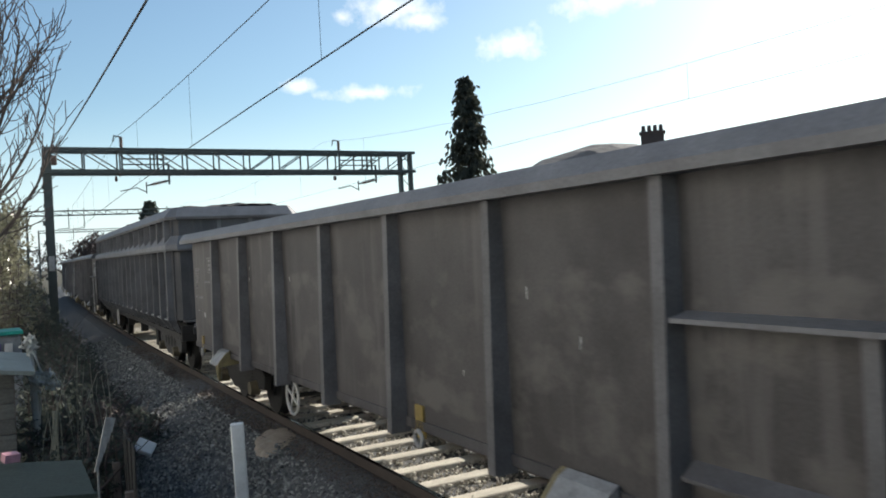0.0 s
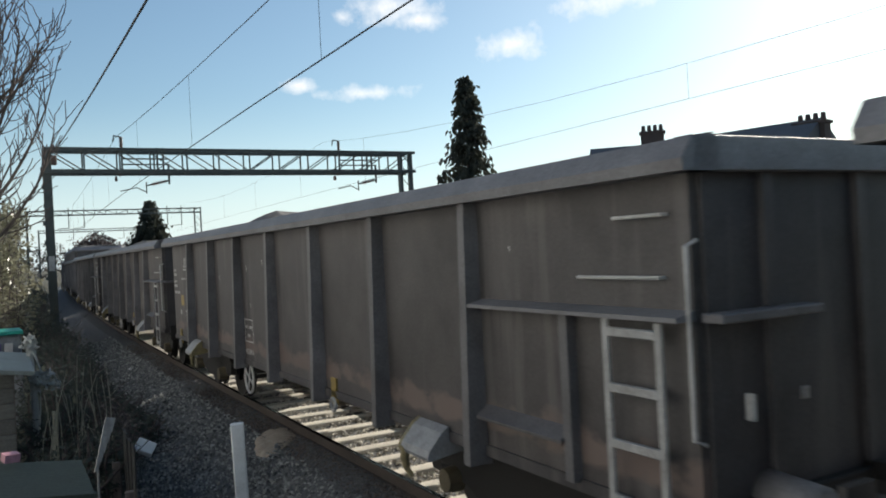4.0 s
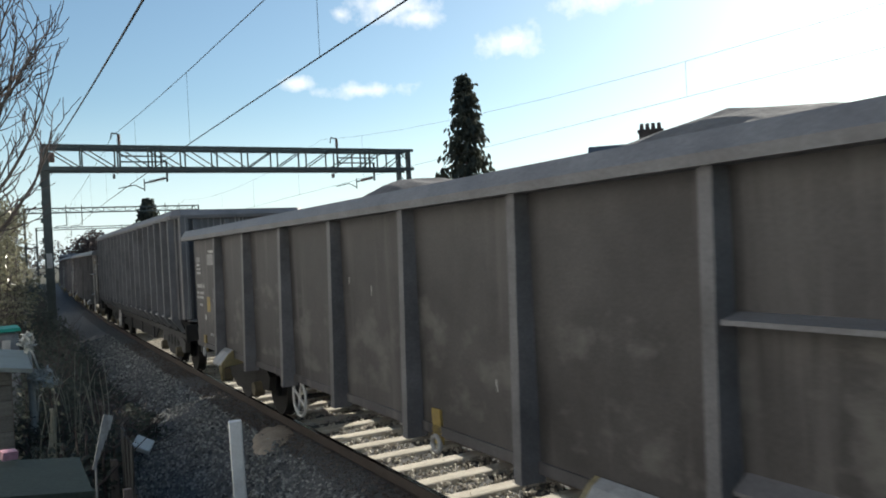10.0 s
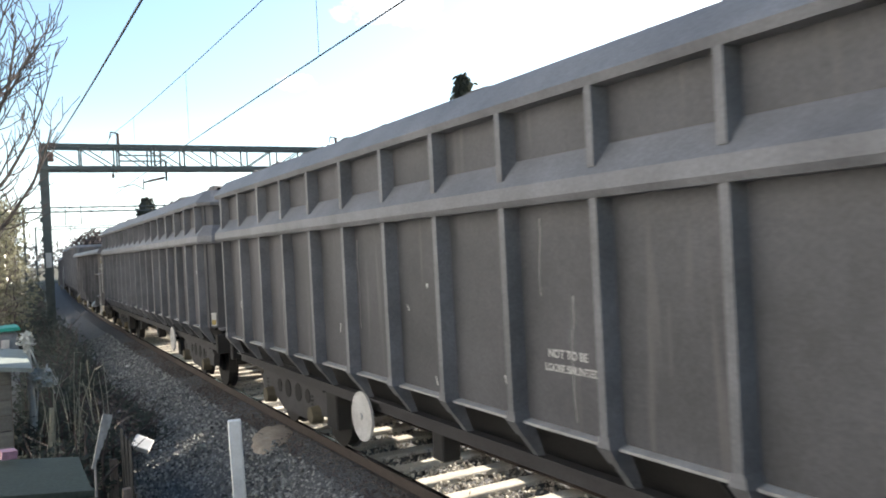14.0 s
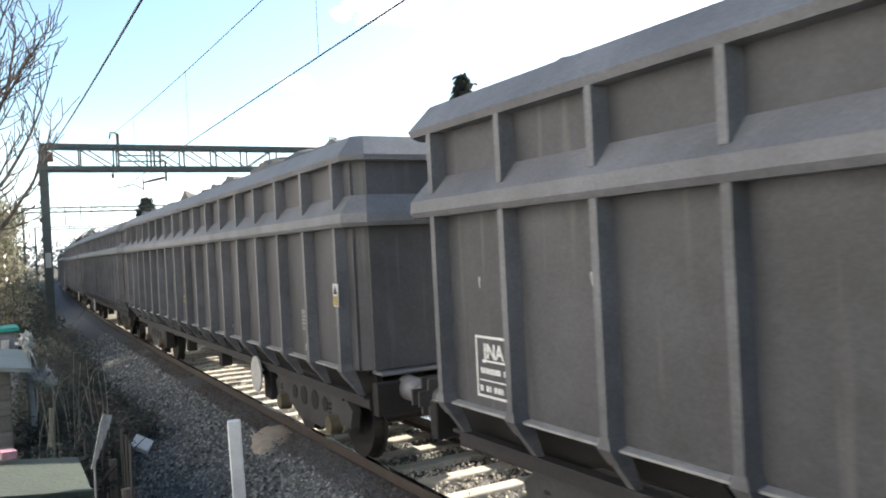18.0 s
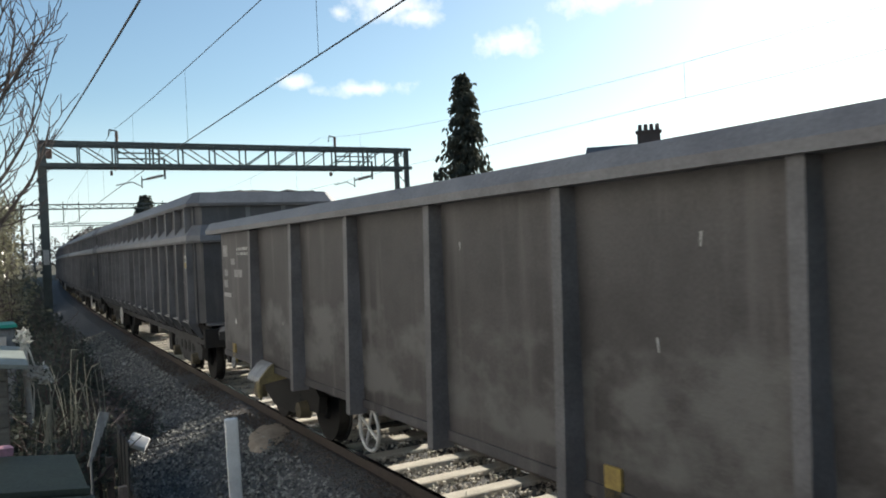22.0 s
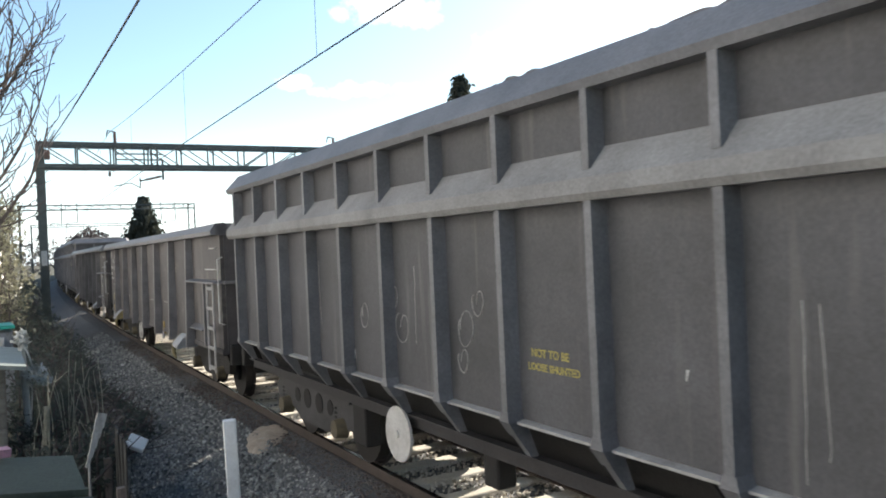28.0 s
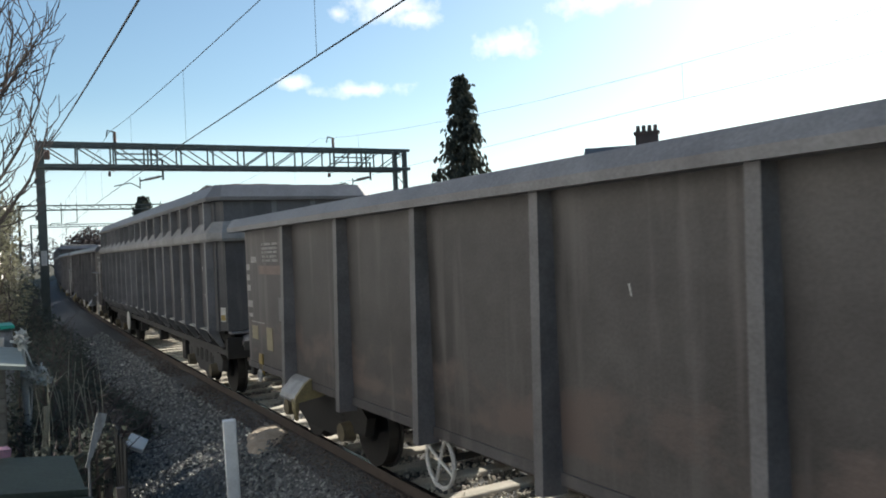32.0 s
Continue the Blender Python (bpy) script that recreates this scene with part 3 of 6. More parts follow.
def low_wagon(s0):
    """A low open box wagon with a ladder bay at its rear."""
    w = thing("box_wagon", "weathered brown low open freight wagon with ribbed sides and rear ladder", "wagon", "wagons of the freight train")
    half, y = LOW_HALF, 1.28
    bottom, top = 0.93, 2.74
    for side in (1, -1):
        bm = bmesh.new()
        box(bm, -7.02, 6.8, side * y - 0.03, side * y + 0.03, bottom, top)
        wall = part("side_wall", bm, M_LOW, w, "dull brown steel side sheet")
        for k in range(7):
            x = -4.926 + k * 1.642
            bm = bmesh.new()
            yo = side * y
            a, b, c, d = (x - 0.055, yo), (x + 0.055, yo), (x + 0.045, yo + side * 0.185), (x - 0.045, yo + side * 0.185)
            lo = [bm.verts.new((px, py, bottom - 0.12)) for px, py in (a, b, c, d)]
            hi = [bm.verts.new((px, py if i < 2 else py - side * 0.05, top + 0.0)) for i, (px, py) in enumerate((a, b, c, d))]
            for i in range(4):
                bm.faces.new((lo[i], lo[(i + 1) % 4], hi[(i + 1) % 4], hi[i]))
            bm.faces.new(lo[::-1])
            bm.faces.new(hi)
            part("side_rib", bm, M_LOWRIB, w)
        # the top rail
        bm = bmesh.new()
        yo = side * y
        loft(bm, [(yo - side * 0.05, top - 0.03), (yo + side * 0.19, top - 0.03), (yo + side * 0.2, top + 0.03), (yo + side * 0.12, top + 0.14), (yo - side * 0.02, top + 0.16), (yo - side * 0.06, top + 0.12)], -half - 0.05, half)
        part("top_rail", bm, M_RIM, w, "scraped pale steel top rail")
        # lower edge
        bm = bmesh.new()
        box(bm, -7.02, 6.8, yo - 0.05 if side > 0 else yo - 0.05, yo + 0.05, bottom - 0.06, bottom + 0.02)
        part("bottom_rail", bm, M_LOW, w)
        # rear bay: shelf, posts, foot plate
        bm = bmesh.new()
        loft(bm, [(yo, 1.96), (yo + side * 0.16, 1.96), (yo + side * 0.16, 1.985), (yo, 2.02)], -7.02, -5.0)
        part("bay_shelf", bm, M_RIM, w, "pale sloping shelf strip")
        bm = bmesh.new()
        box(bm, -6.06, -5.98, min(yo, yo + side * 0.1), max(yo, yo + side * 0.1), bottom, 1.96)
        part("bay_post", bm, M_LOWRIB, w)
        bm = bmesh.new()
        loft(bm, [(yo, 1.22), (yo + side * 0.13, 1.16), (yo + side * 0.13, 1.18), (yo, 1.27)], -5.98, -5.0)
        part("bay_step", bm, M_LOWRIB, w)
        for z, x0, run in ((2.18, -6.83, 0.67), (2.51, -6.87, 0.38)):
            bm = bmesh.new()
            tube(bm, (x0, yo + side * 0.07, z), (x0 + run, yo + side * 0.07, z), 0.011, seg=7)
            for xx in (x0, x0 + run):
                tube(bm, (xx, yo, z), (xx, yo + side * 0.07, z), 0.01, seg=6)
            part("grab_bar", bm, M_WHITE, w, "white grab bar")
        bm = bmesh.new()
        hose(bm, [(-7.03, yo, 1.33), (-7.03, yo + side * 0.08, 1.36), (-7.03, yo + side * 0.08, 2.34), (-7.03, yo, 2.37)], 0.012, 0.012, 8)
        part("hand_rail", bm, M_WHITE, w, "pale upright hand rail")
        bm = bmesh.new()
        yl = yo + side * 0.13
        box(bm, -6.48, -6.43, yl - 0.012, yl + 0.012, 0.58, 1.97, 0.004)
        box(bm, -6.89, -6.84, yl - 0.012, yl + 0.012, 0.58, 1.95, 0.004)
        ladder = part("ladder", bm, M_LADDER, w, "pale steel ladder")
        for k in range(5):
            bm = bmesh.new()
            z = 0.62 + 0.31 * k
            box(bm, -6.85, -6.47, yl - 0.016, yl + 0.016, z, z + 0.05, 0.005)
            part("rung", bm, M_LADDER, ladder)
        # boxes over the bogies
        for x in (-4.2, 4.63):
            cover = None
            inward = -1 if x > 0 else 1
            for xa, xb, paint, say in ((x - 0.24, x + 0.24, M_GREY, "pale grey rounded gear cover"), (x + inward * 0.243, x + inward * 0.29, M_OCHRE, "faded ochre end of the gear cover")):
                xa, xb = min(xa, xb), max(xa, xb)
                bm = bmesh.new()
                loft(bm, [(yo - side * 0.2, 0.8), (yo + side * 0.1, 0.76), (yo + side * 0.24, 0.74), (yo + side * 0.255, 0.77), (yo + side * 0.235, 0.82), (yo + side * 0.12, 0.95), (yo + side * 0.052, 0.99), (yo + side * 0.052, 0.86), (yo - side * 0.2, 0.86)], xa, xb)
                piece = part("gear_cover" if cover is None else "cover_end", bm, paint, w if cover is None else cover, say)
                cover = cover or piece
            bm = bmesh.new()
            yc = yo + side * 0.22
            xk = x + inward * 0.2
            hose(bm, [(xk, yc, 0.78), (xk + inward * 0.02, yc + side * 0.01, 0.68), (xk + inward * 0.01, yc, 0.6), (xk - inward * 0.04, yc - side * 0.02, 0.54)], 0.045, 0.02, 8)
            part("cover_bracket", bm, M_OCHRE, cover, "faded ochre curved bracket")
        for hx in (6.25, -1.95):
            bm = bmesh.new()
            loft(bm, [(yo + side * 0.02, 0.8), (yo + side * 0.05, 0.8), (yo + side * 0.05, 1.08), (yo + side * 0.02, 1.08)], hx - 0.07, hx + 0.07)
            hook = part("tie_hook", bm, M_YELLOW, w, "yellow painted tie-down hook")
            bm = bmesh.new()
            ring(bm, (hx, yo + side * 0.06, 0.8), (0, 1, 0), 0.065, 0.02, 14, 6)
            part("hook_ring", bm, M_LADDER, hook)
    for end, x in ((1, 6.8), (-1, -7.02)):
        bm = bmesh.new()
        box(bm, x - 0.03, x + 0.03, -1.25, 1.25, bottom, top)
        part("end_wall", bm, M_LOW, w)
        bm = bmesh.new()
        xe = end * half - (0.05 if end < 0 else 0)
        box(bm, min(x, xe), max(x, xe), -1.4, 1.4, top - 0.03, top + 0.145, 0.005)
        part("end_rail", bm, M_RIM, w, "scraped pale steel end rail")
        for yy in (-0.8, 0.0, 0.8):
            bm = bmesh.new()
            box(bm, x - 0.03 + end * 0.04, x + 0.03 + end * 0.04, yy - 0.04, yy + 0.04, bottom, top)
            part("end_rib", bm, M_LOW, w)
        if end > 0:
            continue
        bm = bmesh.new()
        xe = x + end * 0.08
        box(bm, min(x, xe), max(x, xe), 0.98, 1.01, 1.42, 1.56, 0.004)
        part("lamp_bracket", bm, M_WHITE, w, "white lamp bracket")
        bm = bmesh.new()
        box(bm, min(x, x + end * 0.04), max(x, x + end * 0.04), 0.5, 0.57, 1.47, 1.54, 0.004)
        part("end_plate", bm, M_MARK, w, "small pale plate")
        bm = bmesh.new()
        box(bm, x + end * 0.17, x + end * 0.03, 0.52, 1.3, 1.95, 2.0, 0.008)
        part("end_shelf", bm, M_LOWRIB, w, "shelf strip round the corner")
    bm = bmesh.new()
    box(bm, -6.97, 6.75, -1.25, 1.25, 0.98, 1.06)
    part("wagon_floor", bm, M_UNDER, w)
    underframe(w, 7.05, 1.0)
    bogie(w, -4.9, False, M_TAN)
    bogie(w, 4.9, False, M_TAN)
    bm = bmesh.new()
    tube(bm, (-2.4, 0.2, 0.72), (-1.4, 0.2, 0.72), 0.2, seg=16)
    part("air_tank", bm, M_UNDER, w)
    return w


# ribs painted lighter than the sheets, so the shading contrast sits in the colour
M_LOWRIB = material("lightened_brown_rib", (0.186, 0.180, 0.183), 0.55, 0.0, (0.089, 0.084, 0.085), 2.0, 50, 0.9, 0.15, per_object=0.15)
M_TALLRIB = material("lightened_dusty_rib", (0.190, 0.189, 0.197), 0.55, 0.05, (0.099, 0.099, 0.102), 2.0, 50, 0.9, 0.15, per_object=0.12)


def rib_bar(bm, x, wide, y_in, y_out, z0, z1, foot=0.0):
    """An upright rib, its foot drawn inwards to the frame."""
    a = [(x - wide / 2, y_in), (x + wide / 2, y_in), (x + wide / 2 * 0.8, y_out), (x - wide / 2 * 0.8, y_out)]
    lo = [bm.verts.new((px, py, z0)) for px, py in a]
    hi = [bm.verts.new((px, py, z1)) for px, py in a]
    for i in range(4):
        bm.faces.new((lo[i], lo[(i + 1) % 4], hi[(i + 1) % 4], hi[i]))
    bm.faces.new(hi)
    if foot:
        yi = y_in - (0.1 if y_in > 0 else -0.1)
        ft = [bm.verts.new((px, yi + (py - y_in) * 0.3, z0 - foot)) for px, py in a]
        for i in range(4):
            bm.faces.new((ft[i], ft[(i + 1) % 4], lo[(i + 1) % 4], lo[i]))
        bm.faces.new(ft[::-1])
    else:
        bm.faces.new(lo[::-1])
    return bm


def plan_ring(span, half, y, cut, out):
    """The corners of a wagon's plan with cut corners, set outwards by out."""
    k = math.tan(math.atan2(cut, half - span) / 2)
    m = math.tan((math.pi / 2 - math.atan2(cut, half - span)) / 2)
    a, b = (span + out * k, y + out), (half + out, y - cut + out * m)
    return [(a[0], a[1]), (b[0], b[1]), (b[0], -b[1]), (a[0], -a[1]), (-a[0], -a[1]), (-b[0], -b[1]), (-b[0], b[1]), (-a[0], a[1])]


def band(bm, profile, span, half, y, cut):
    """A rail of that section (out, z) led all round the wagon."""
    rows = [[bm.verts.new((px, py, z)) for px, py in plan_ring(span, half, y, cut, o)] for o, z in profile]
    n = len(rows)
    for i in range(n):
        a, b = rows[i], rows[(i + 1) % n]
        for j in range(8):
            bm.faces.new((a[j], a[(j + 1) % 8], b[(j + 1) % 8], b[j]))
    return bm


def tall_wagon(name, label, belt, n_ribs, pitch, top, mat, ribmat):
    """A tall ribbed box wagon; belt: with a widened upper part above a belt."""
    w = thing(name, label, "wagon", "wagons of the freight train")
    span = (n_ribs - 1) * pitch / 2
    sill, y = 1.2, 1.24
    half = span + 0.3
    cut = 0.09
    inner = half - cut
    for side in (1, -1):
        yo = side * y
        bm = bmesh.new()
        reach = inner
        box(bm, -reach, reach, yo - 0.03, yo + 0.03, sill, (2.66 if belt else top - 0.16))
        # chamfered corners
        for end in (1, -1):
            p, q = (end * inner, yo), (end * half, yo - side * cut)
            vs = [bm.verts.new((px, py, z)) for px, py in (p, q) for z in (sill, 2.66 if belt else top - 0.16)]
            vs2 = [bm.verts.new((v.co.x - end * 0.03, v.co.y - side * 0.05, v.co.z)) for v in vs]
            for quad in ((0, 1, 3, 2),):
                bm.faces.new([vs[i] for i in quad])
                bm.faces.new([vs2[i] for i in quad])
            for i, j in ((0, 1), (1, 3), (3, 2), (2, 0)):
                bm.faces.new((vs[i], vs[j], vs2[j], vs2[i]))
        part("side_wall", bm, mat, w, "dusty grey-brown side sheet")
        for k in range(n_ribs):
            bm = bmesh.new()
            rib_bar(bm, -span + k * pitch, 0.078, yo, yo + side * 0.15, sill - 0.02, (2.64 if belt else top - 0.15), 0.28)
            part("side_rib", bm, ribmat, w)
        bm = bmesh.new()
        loft(bm, [(yo - side * 0.02, sill - 0.03), (yo + side * 0.09, sill - 0.03), (yo + side * 0.09, sill - 0.014), (yo - side * 0.02, sill + 0.004)], -span, span)
        part("sill_strip", bm, M_LADDER, w, "thin pale sill strip")
        for k in range(n_ribs):
            xr = -span + k * pitch
            bm = bmesh.new()
            for za, zb, ra, rb, wa, wb in ((sill + 0.05, sill - 0.015, 0.152, 0.158, 0.042, 0.058), (sill - 0.015, sill - 0.12, 0.158, 0.085, 0.058, 0.046)):
                hi = [bm.verts.new((xr + u * wa, yo + side * v, za)) for u, v in ((-1, 0), (1, 0), (1, ra), (-1, ra))]
                lo = [bm.verts.new((xr + u * wb, yo + side * v, zb)) for u, v in ((-1, 0), (1, 0), (1, rb), (-1, rb))]
                for q in range(4):
                    bm.faces.new((hi[q], hi[(q + 1) % 4], lo[(q + 1) % 4], lo[q]))
                bm.faces.new(hi)
                bm.faces.new(lo[::-1])
            part("rib_foot", bm, ribmat, w, "worn tapered rib foot")
            if k < n_ribs - 1:
                bm = bmesh.new()
                xm = xr + 0.2
                loft(bm, [(yo - side * 0.02, sill - 0.02), (yo + side * 0.08, sill - 0.02), (yo - side * 0.1, sill - 0.24), (yo - side * 0.16, sill - 0.24)], xm - 0.015, xm + 0.015)
                part("gusset", bm, M_UNDER, w)
        bm = bmesh.new()
        loft(bm, [(yo - side * 0.2, sill - 0.05), (yo - side * 0.14, sill - 0.05), (yo - side * 0.24, sill - 0.34), (yo - side * 0.2, sill - 0.42), (yo - side * 0.3, sill - 0.42)], -half + 0.1, half - 0.1)
        part("skirt", bm, M_UNDER, w, "grimy recessed plate behind the rib feet")
        bm = bmesh.new()
        yp = yo - side * 0.12
        box(bm, -half + 0.15, half - 0.15, min(yp, yp + side * 0.03), max(yp, yp + side * 0.03), 0.79, 0.9)
        box(bm, -half + 0.15, half - 0.15, min(yp, yp + side * 0.09), max(yp, yp + side * 0.09), 0.9, 0.922)
        sole = part("sole_plate", bm, M_SOLE, w, "dusty dark longitudinal frame plate")
        if side > 0 and not belt:
            bm = bmesh.new()
            reach = span - 3.5
            ya, yb = yp - side * 0.02, yp - side * 0.05
            lo = [bm.verts.new((px, py, pz)) for py in (ya, yb) for px, pz in ((-reach, 0.82), (-reach + 0.55, 0.49), (reach - 0.55, 0.49), (reach, 0.82))]
            bm.faces.new(lo[:4])
            bm.faces.new(lo[4:])
            for q in range(4):
                bm.faces.new((lo[q], lo[(q + 1) % 4], lo[4 + (q + 1) % 4], lo[4 + q]))
            part("belly_plate", bm, M_UNDER, sole, "dark belly plate")
            for k in range(4):
                bm = bmesh.new()
                xs = -reach + 0.7 + k * (2 * reach - 1.4) / 3
                box(bm, xs - 0.04, xs + 0.04, min(ya, ya + side * 0.035), max(ya, ya + side * 0.035), 0.49, 0.79)
                part("plate_stiffener", bm, M_SOLE, sole)
        if belt:
            for xs, wide, low in ((-3.95, 0.16, 0.36), (-1.2, 0.1, 0.52), (1.6, 0.1, 0.52), (4.1, 0.16, 0.36)):
                bm = bmesh.new()
                ya, yb = sorted((yp - side * 0.02, yp - side * 0.2))
                box(bm, xs - wide, xs + wide, ya, yb, low, 0.8, 0.015)
                part("hanger", bm, M_UNDER, sole, "dark hanging bracket")
            bm = bmesh.new()
            box(bm, -inner, inner, yo - 0.01, yo + 0.03, 2.86, top - 0.2)
            for end in (1, -1):
                loop = [(end * inner, yo), (end * half, yo - side * cut), (end * (half - 0.03), yo - side * (cut + 0.04)), (end * (inner - 0.02), yo - side * 0.04)]
                lo = [bm.verts.new((px, py, 2.8)) for px, py in loop]
                hi = [bm.verts.new((px, py, top - 0.18)) for px, py in loop]
                for i in range(4):
                    bm.faces.new((lo[i], lo[(i + 1) % 4], hi[(i + 1) % 4], hi[i]))
            part("upper_wall", bm, mat, w)
            for k in range(n_ribs):
                bm = bmesh.new()
                rib_bar(bm, -span + k * pitch, 0.075, yo, yo + side * 0.15, 2.8, top - 0.18)
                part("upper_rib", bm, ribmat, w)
    bm = bmesh.new()
    if belt:
        band(bm, [(-0.05, top - 0.25), (0.15, top - 0.25), (0.175, top - 0.2), (0.0, top), (-0.07, top)], inner, half, y, cut)
    else:
        band(bm, [(-0.05, top - 0.17), (0.13, top - 0.17), (0.15, top - 0.11), (0.07, top), (-0.07, top)], inner, half, y, cut)
    part("top_rail", bm, M_BELT, w, "scraped sloping top rail")
    if belt:
        bm = bmesh.new()
        band(bm, [(-0.05, 2.62), (0.16, 2.62), (0.185, 2.66), (0.18, 2.75), (0.03, 2.93), (-0.05, 2.93)], inner, half, y, cut)
        part("belt_rail", bm, M_BELT, w, "wide sloping belt rail")
    for end in (1, -1):
        bm = bmesh.new()
        x = end * half
        yw = 1.15
        box(bm, x - 0.03, x + 0.03, -yw, yw, sill, top - 0.1)
        part("end_wall", bm, mat, w)
        for yy in ((-0.33, 0.33) if belt else (-0.93, -0.3, 0.3, 0.93)):
            bm = bmesh.new()
            deep = 0.04 if belt else 0.11
            box(bm, x - 0.02 if end > 0 else x - deep, x + deep if end > 0 else x + 0.02, yy - 0.04, yy + 0.04, sill, top - 0.2)
            part("end_rib", bm, ribmat, w)
        if not belt:
            for side in (1, -1):
                bm = bmesh.new()
                xc, yc = (x - end * 0.02, x + end * 0.15), (side * 1.07, side * 1.23)
                box(bm, min(xc), max(xc), min(yc), max(yc), sill, top - 0.14, 0.012)
                part("corner_post", bm, mat, w)
        bm = bmesh.new()
        xe = x + end * 0.07
        box(bm, min(x, xe), max(x, xe), 0.4, 0.44, 1.38, 1.54, 0.004)
        part("lamp_bracket", bm, M_WHITE, w, "white lamp bracket")
        bm = bmesh.new()
        box(bm, min(x - end * 0.35, x + end * 0.14), max(x - end * 0.35, x + end * 0.14), -1.13, 1.13, sill - 0.05, sill - 0.012, 0.01)
        part("end_sill", bm, M_RIM, w)
    bm = bmesh.new()
    box(bm, -half + 0.1, half - 0.1, -1.18, 1.18, sill - 0.05, sill + 0.03)
    part("wagon_floor", bm, M_UNDER, w)
    underframe(w, half + 0.15, 1.08)
    bogie(w, -span + 1.95, True, M_TAN)
    bogie(w, span - 1.95, True, M_TAN)
    return w


M_BELT = material("dusty_pale_rail", (0.214, 0.214, 0.225), 0.6, 0.05, (0.113, 0.113, 0.118), 1.5, 50, 0.9, 0.15)

# where each wagon's middle stands at the start, and its kind
TRAIN = [(71.2, "low"), (56.0, "low"), (40.8, "low"), (24.6, "belt"), (7.93, "low"), (-6.99, "low"), (-22.08, "low"), (-37.18, "low"),
         (-52.93, "plain"), (-69.01, "low"), (-84.47, "belt"), (-101.34, "belt"), (-118.54, "belt"), (-135.63, "belt"),
         (-152.22, "low"), (-167.4, "low"), (-183.12, "belt"), (-199.48, "low")]
masters = {}
wagons = []
for s0, kind in TRAIN:
    if kind not in masters:
        if kind == "low":
            w = low_wagon(s0)
        elif kind == "belt":
            w = tall_wagon("hopper_wagon", "dusty grey-brown tall freight wagon with belt rail and many ribs", True, 17, 0.94, 3.51, M_TALL, M_TALLRIB)
        else:
            w = tall_wagon("scrap_wagon", "streaked grey tall freight wagon with plain ribbed sides", False, 18, 0.85, 3.36, M_PLAIN, M_TALLRIB)
        masters[kind] = w
    else:
        w = copy_thing(masters[kind], Matrix())
    wagons.append((w, s0, kind))

# the heaps, brake wheels and marks that set the wagons apart
PEAKS = {4: ((-3.2, 0.38, 0.8),), 5: ((2.1, 0.4, 1.7), (-1.5, 0.3, 1.6)), 6: ((2.9, 0.36, 0.9),), 7: ((1.0, 0.25, 1.6), (-3.5, 0.2, 1.2)), 9: ((0.4, 0.38, 1.0), (-4.0, 0.38, 1.6))}
LUMPS = {10: ((0.5, 0.12, 0.5), (-1.6, 0.16, 0.7), (3.6, 0.1, 0.4)), 11: ((1.6, 0.1, 0.5), (-2.0, 0.12, 0.6)), 12: ((-3.2, 0.26, 0.5), (-4.4, 0.2, 0.7), (-1.0, 0.14, 0.8), (2.4, 0.12, 0.6)), 13: ((-1.2, 0.12, 0.6), (1.6, 0.1, 0.5)), 16: ((-1.6, 0.1, 0.5),)}
ROUGH = {10: 0.13, 11: 0.1, 12: 0.16, 13: 0.11, 16: 0.09}
DISC_AT = {10: -4.0, 11: 2.9, 12: -3.9, 13: 3.2, 16: 2.9, 3: 3.0}
for i, (w, s0, kind) in enumerate(wagons):
    rng = random.Random(i)
    if kind == "belt":
        load_heap(w, 7.7, 1.17, 3.48, 0.12, i, LUMPS.get(i, ()), ROUGH.get(i, 0.1))
        brake_wheel(w, DISC_AT.get(i, 3.0))
    elif kind == "plain":
        brake_wheel(w, 2.5, 0.68, 0.24, False)
        load_heap(w, 7.2, 1.2, 2.6, 0.2, i)
    else:
        load_heap(w, 6.7, 1.2, 2.55, 0.25, i, PEAKS.get(i, ()))
        brake_wheel(w, 1.6, 0.66, 0.22, False)

# pale dust lies on the ledges of one wagon
M_DUST = material("pale_dust_on_steel", (0.300, 0.294, 0.288), 0.8, 0.0, (0.168, 0.162, 0.159), 1.5, 50, 0.9, 0.15)
for piece in wagons[16][0].children:
    if piece.name.split(".")[0] == "belt_rail":
        piece.material_slots[0].link = "OBJECT"
        piece.material_slots[0].material = M_DUST

# wear of each wagon's sides
WEAR = {4: ((0.121, 0.109, 0.100), 1.0, 2.4, 0.5, 0.62), 5: ((0.127, 0.115, 0.103), 1.0, 1.9, 0.47, 0.6), 6: ((0.16, 0.12, 0.104), 1.0, 1.42, 0.4, 0.5),
        7: ((0.133, 0.121, 0.109), 1.0, 2.3, 0.5, 0.64), 9: ((0.121, 0.112, 0.103), 1.0, 2.2, 0.5, 0.62), 14: ((0.134, 0.128, 0.120), 1.0, 2.0, 0.42, 0.58),
        15: ((0.133, 0.121, 0.109), 1.2, 2.5, 0.52, 0.64), 17: ((0.112, 0.085, 0.076), 1.0, 1.7, 0.45, 0.6)}
for i, (colour, z0, z1, lo, hi) in WEAR.items():
    coat = material("weathered_brown_paint", (0.095, 0.086, 0.082), 0.6, 0.0, (0.041, 0.036, 0.035), 1.1, 45, 0.7, 0.12, streak=((0.148, 0.134, 0.128), (5.0, 5.0, 0.45), 0.55, 0.82), per_object=0.12)
    worn(coat, colour, i, z0, z1, lo, hi)
    for piece in wagons[i][0].children:
        if piece.name.split(".")[0] == "side_wall":
            piece.material_slots[0].link = "OBJECT"
            piece.material_slots[0].material = coat

